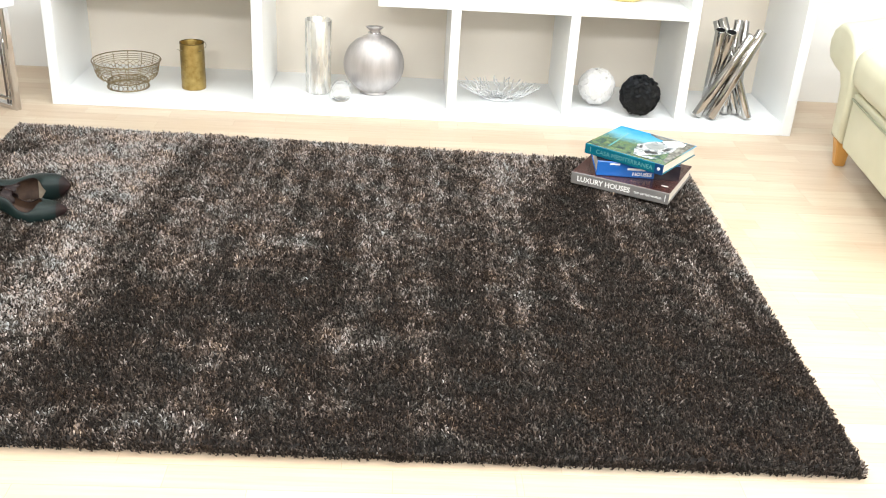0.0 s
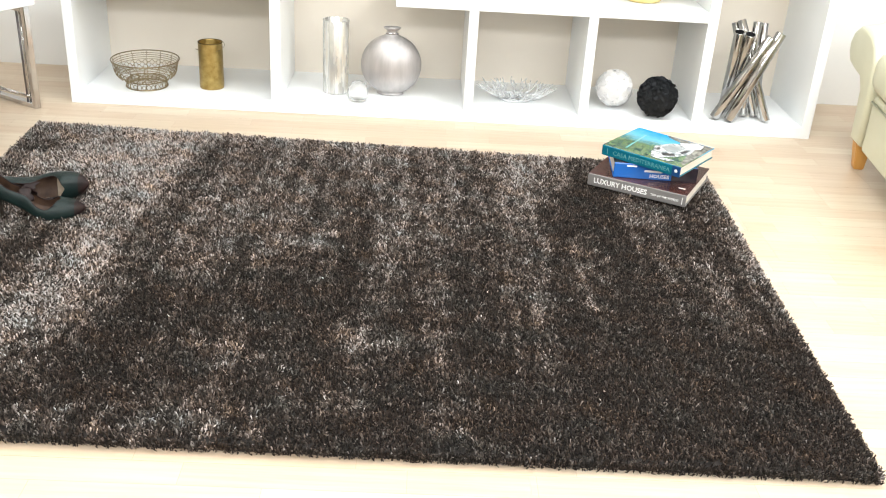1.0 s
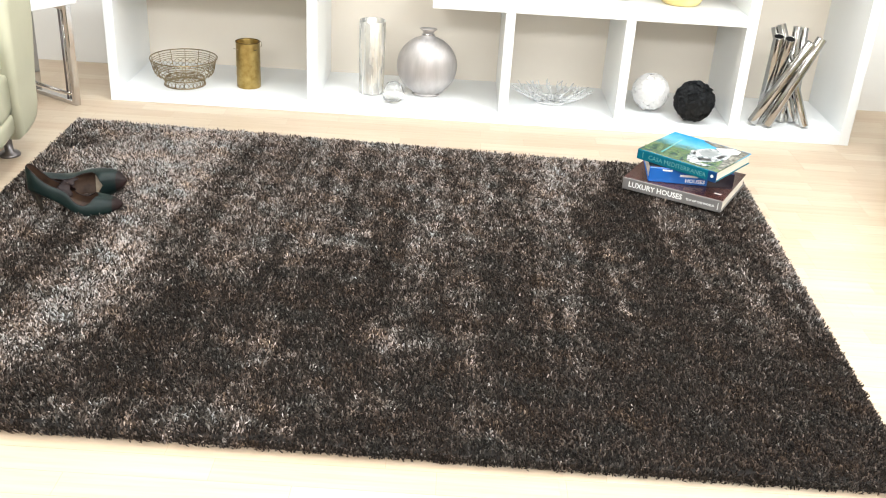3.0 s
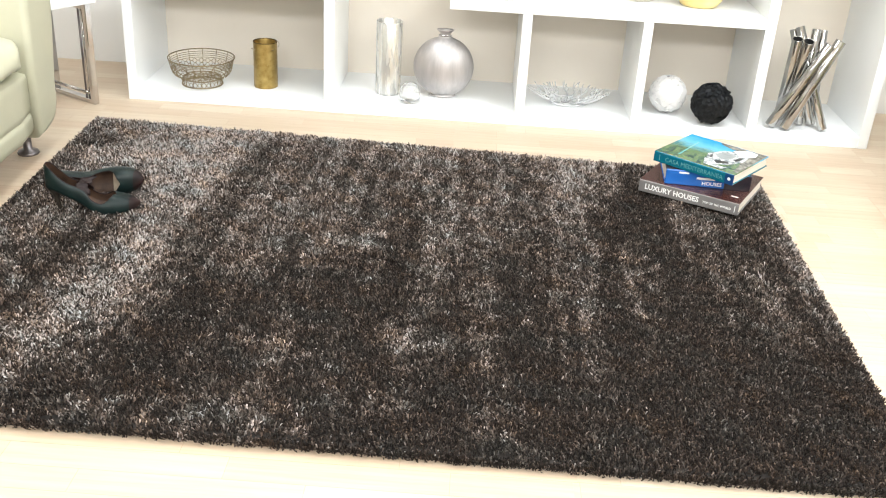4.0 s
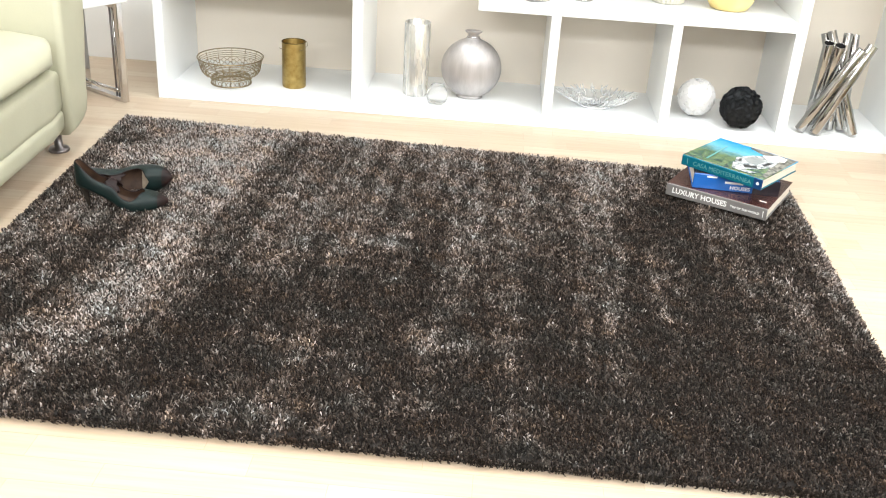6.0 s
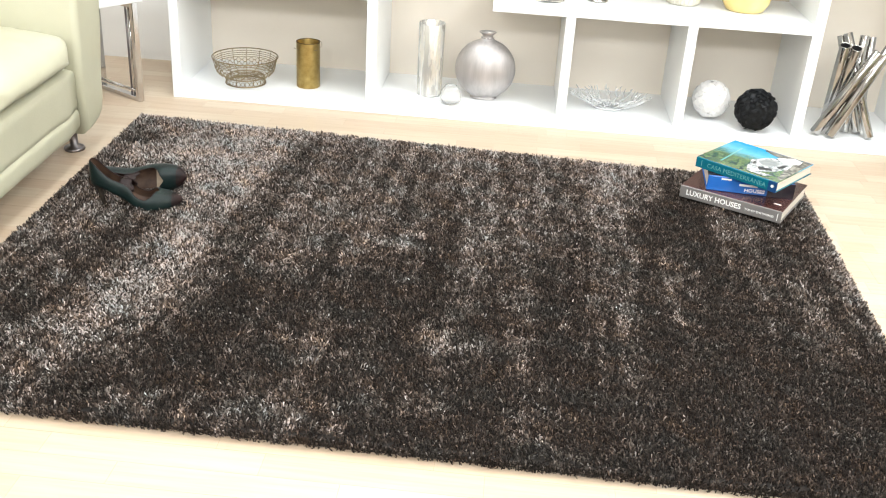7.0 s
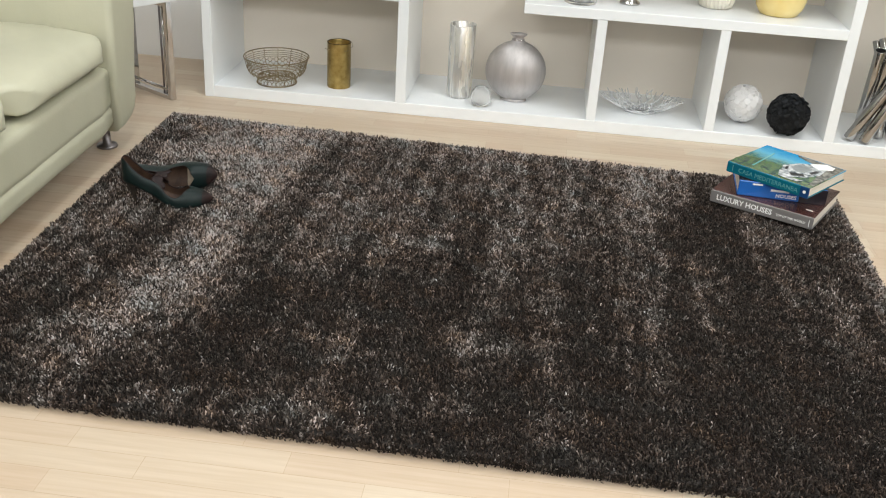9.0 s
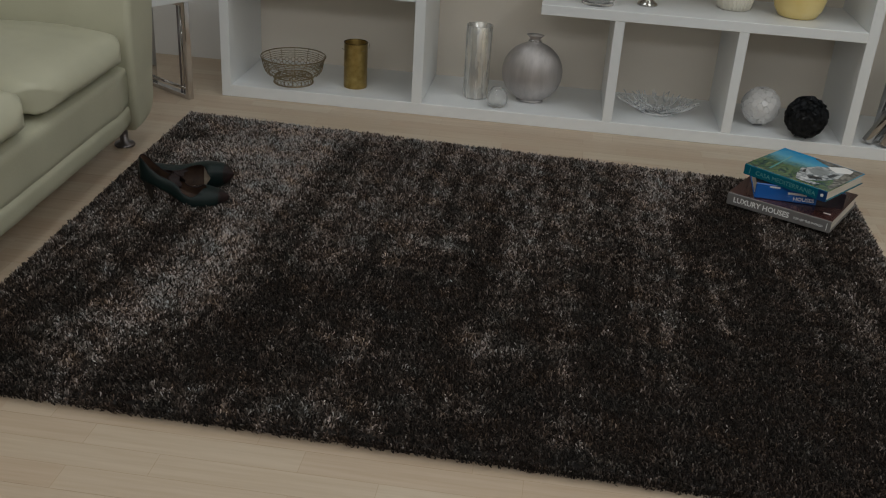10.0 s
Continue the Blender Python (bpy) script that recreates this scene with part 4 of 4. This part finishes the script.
def pump(x, y, z, turn, label, lean=0.0, mirror=1, scale=1.03):
    """A court shoe: toe towards local +x, heel at the origin."""
    t = thing("shoe", x, y, z, label, "shoe", "pair of shoes", turn)
    t.matrix_basis = pose(x, y, z, lean, 0, turn) @ Matrix.Scale(scale, 4)
    places = [0.0, 0.002, 0.004, 0.008] + [0.014 + 0.0065 * k for k in range(35)] + [0.240]
    steps = 11

    def bend(px):
        return mirror * 0.013 * math.sin(math.pi * px / 0.24)

    def side(px, way, inset):
        _, zs, w, h, f = shoe_row(px)
        w, h = max(w - inset, 0.001), max(h - 0.4 * inset, 0.003)
        out = []
        for k in range(steps + 1):
            a = math.pi * f * k / steps
            out.append((px + inset * (px < 0.004), bend(px) + way * w * max(math.cos(a), 0.0) ** 0.62, zs + inset + (h - inset) * math.sin(a) ** 0.85))
        return out

    shells = []
    for inset in (0.0, 0.0022):
        bm = bmesh.new()
        for way in (-1, 1):
            strip(bm, [[bm.verts.new(p) for p in side(px, way, inset)] for px in places], way > 0)
        # the back of the heel and the floor of the shell
        strip(bm, [[bm.verts.new(p) for p in side(0.0, way, inset)] for way in (-1, 1)])
        strip(bm, [[bm.verts.new((px, bend(px) + q * max(shoe_row(px)[2] - inset, 0.001), shoe_row(px)[1] + inset)) for q in (-1, 0, 1)] for px in places])
        bmesh.ops.remove_doubles(bm, verts=bm.verts, dist=0.0003)
        bmesh.ops.recalc_face_normals(bm, faces=bm.faces)
        shells.append(bm)
    outer, inner = shells
    cap = outer.copy()
    bmesh.ops.delete(cap, geom=[f for f in cap.faces if f.calc_center_median().x < 0.214], context="FACES")
    bmesh.ops.delete(outer, geom=[f for f in outer.faces if f.calc_center_median().x >= 0.214], context="FACES")
    part("upper", outer, SATIN, t, "dark green satin upper", smooth=True)
    part("toe_cap", cap, MAROON, t, "dark maroon toe cap", smooth=True)
    part("lining", inner, LINING, t, "brown leather lining", smooth=True)
    # piping along the opening
    bm = bmesh.new()
    rim = [side(px, -1, 0.001)[-1] for px in places if px < 0.178]
    tube(bm, rim[::-1] + [side(px, 1, 0.001)[-1] for px in places if px < 0.178], 0.0013, 6)
    part("piping", bm, MAROON, t, "maroon piping round the opening", smooth=True)
    # a gathered band over the instep, pinched in the middle
    bm = bmesh.new()
    band = []
    lx, rx = side(0.098, -1, 0.0)[-1], side(0.098, 1, 0.0)[-1]
    for k in range(17):
        f = k / 16
        yy = lx[1] + (rx[1] - lx[1]) * f
        zz = lx[2] - 0.008 + 0.020 * math.sin(math.pi * f) ** 0.8
        pinch = 0.40 + 0.75 * abs(2 * f - 1) ** 0.8
        fold = 0.0025 * math.sin(f * 21)
        band.append([bm.verts.new((0.098 + dx * pinch + fold, yy, zz + dz * (0.6 + pinch) - 0.34 * dx * pinch)) for dx, dz in ((-0.018, 0), (-0.010, 0.003), (-0.003, 0.0), (0.004, 0.0035), (0.011, 0.0), (0.018, 0.002), (0.018, -0.001), (0.010, -0.0025), (0.0, -0.002), (-0.010, -0.001), (-0.018, -0.003))])
    n = len(band[0])
    for a, b in zip(band, band[1:]):
        for k in range(n):
            bm.faces.new((a[k], a[(k + 1) % n], b[(k + 1) % n], b[k]))
    bm.faces.new(band[0])
    bm.faces.new(band[-1][::-1])
    bmesh.ops.recalc_face_normals(bm, faces=bm.faces)
    part("instep_band", bm, MAROON, t, "gathered dark brown band", smooth=True)
    # a pale pad on the insole
    bm = bmesh.new()
    strip(bm, [[bm.verts.new((px, bend(px) + q * (shoe_row(px)[2] - 0.007), shoe_row(px)[1] + 0.0042)) for q in (-1, -0.3, 0.3, 1)] for px in (0.150 + 0.0045 * k for k in range(7))])
    part("insole_pad", bm, INSOLE, t, "pale insole pad", smooth=True)
    bm = bmesh.new()
    rings = [[bm.verts.new((px, bend(px) + q * shoe_row(px)[2] * 0.92, shoe_row(px)[1] - dz)) for q, dz in ((-1, 0.0003), (1, 0.0003), (1, 0.003), (-1, 0.003), (-1, 0.0003))] for px in places[3:-2]]
    strip(bm, rings)
    bm.faces.new(rings[0][:4])
    bm.faces.new(rings[-1][3::-1])
    bmesh.ops.recalc_face_normals(bm, faces=bm.faces)
    part("sole", bm, SOLE, t)
    bm = bmesh.new()
    tube(bm, [(0.029, 0, -0.002), (0.025, 0, 0.022), (0.021, 0, 0.042), (0.020, 0, 0.056), (0.021, 0, 0.066)], [0.0055, 0.0062, 0.0090, 0.0150, 0.0225], 14)
    part("heel", bm, SOLE, t, "tall slim dark heel", smooth=True)
    return t


PILE_SHOE = 0.026
pump(-1.080, 2.502, PILE_SHOE - 0.004, 10.0, "dark green satin high-heeled shoe standing on the rug", 0, -1)
pump(-1.105, 2.668, PILE_SHOE + 0.036, 0.0, "dark green satin high-heeled shoe fallen sideways against its pair", 83, -1)


# ---- floor boards ----
def floor_boards():
    long, wide, gap = 1.285, 0.1956, 0.0002
    mesh = {}
    row = 0
    y = Y0
    g = random.Random(2)
    while y < Y1 - 0.01:
        w = min(wide, Y1 - y)
        x = X0 - g.uniform(0.1, 1.1)
        while x < X1:
            a, b = max(x, X0), min(x + long, X1)
            if b - a > 0.03:
                key = (round(b - a, 3), round(w, 3))
                if key not in mesh:
                    bm = box(0, b - a - gap, 0, w - gap, -0.0079, 0.0, 0.0002, 1)
                    me = bpy.data.meshes.new("plank")
                    bm.to_mesh(me)
                    bm.free()
                    me.materials.append(FLOORWOOD)
                    mesh[key] = me
                ob = new("plank", mesh[key])
                ob.parent = floor
                ob.location = (a, y, 0)
            x += long
        y += wide


floor_boards()
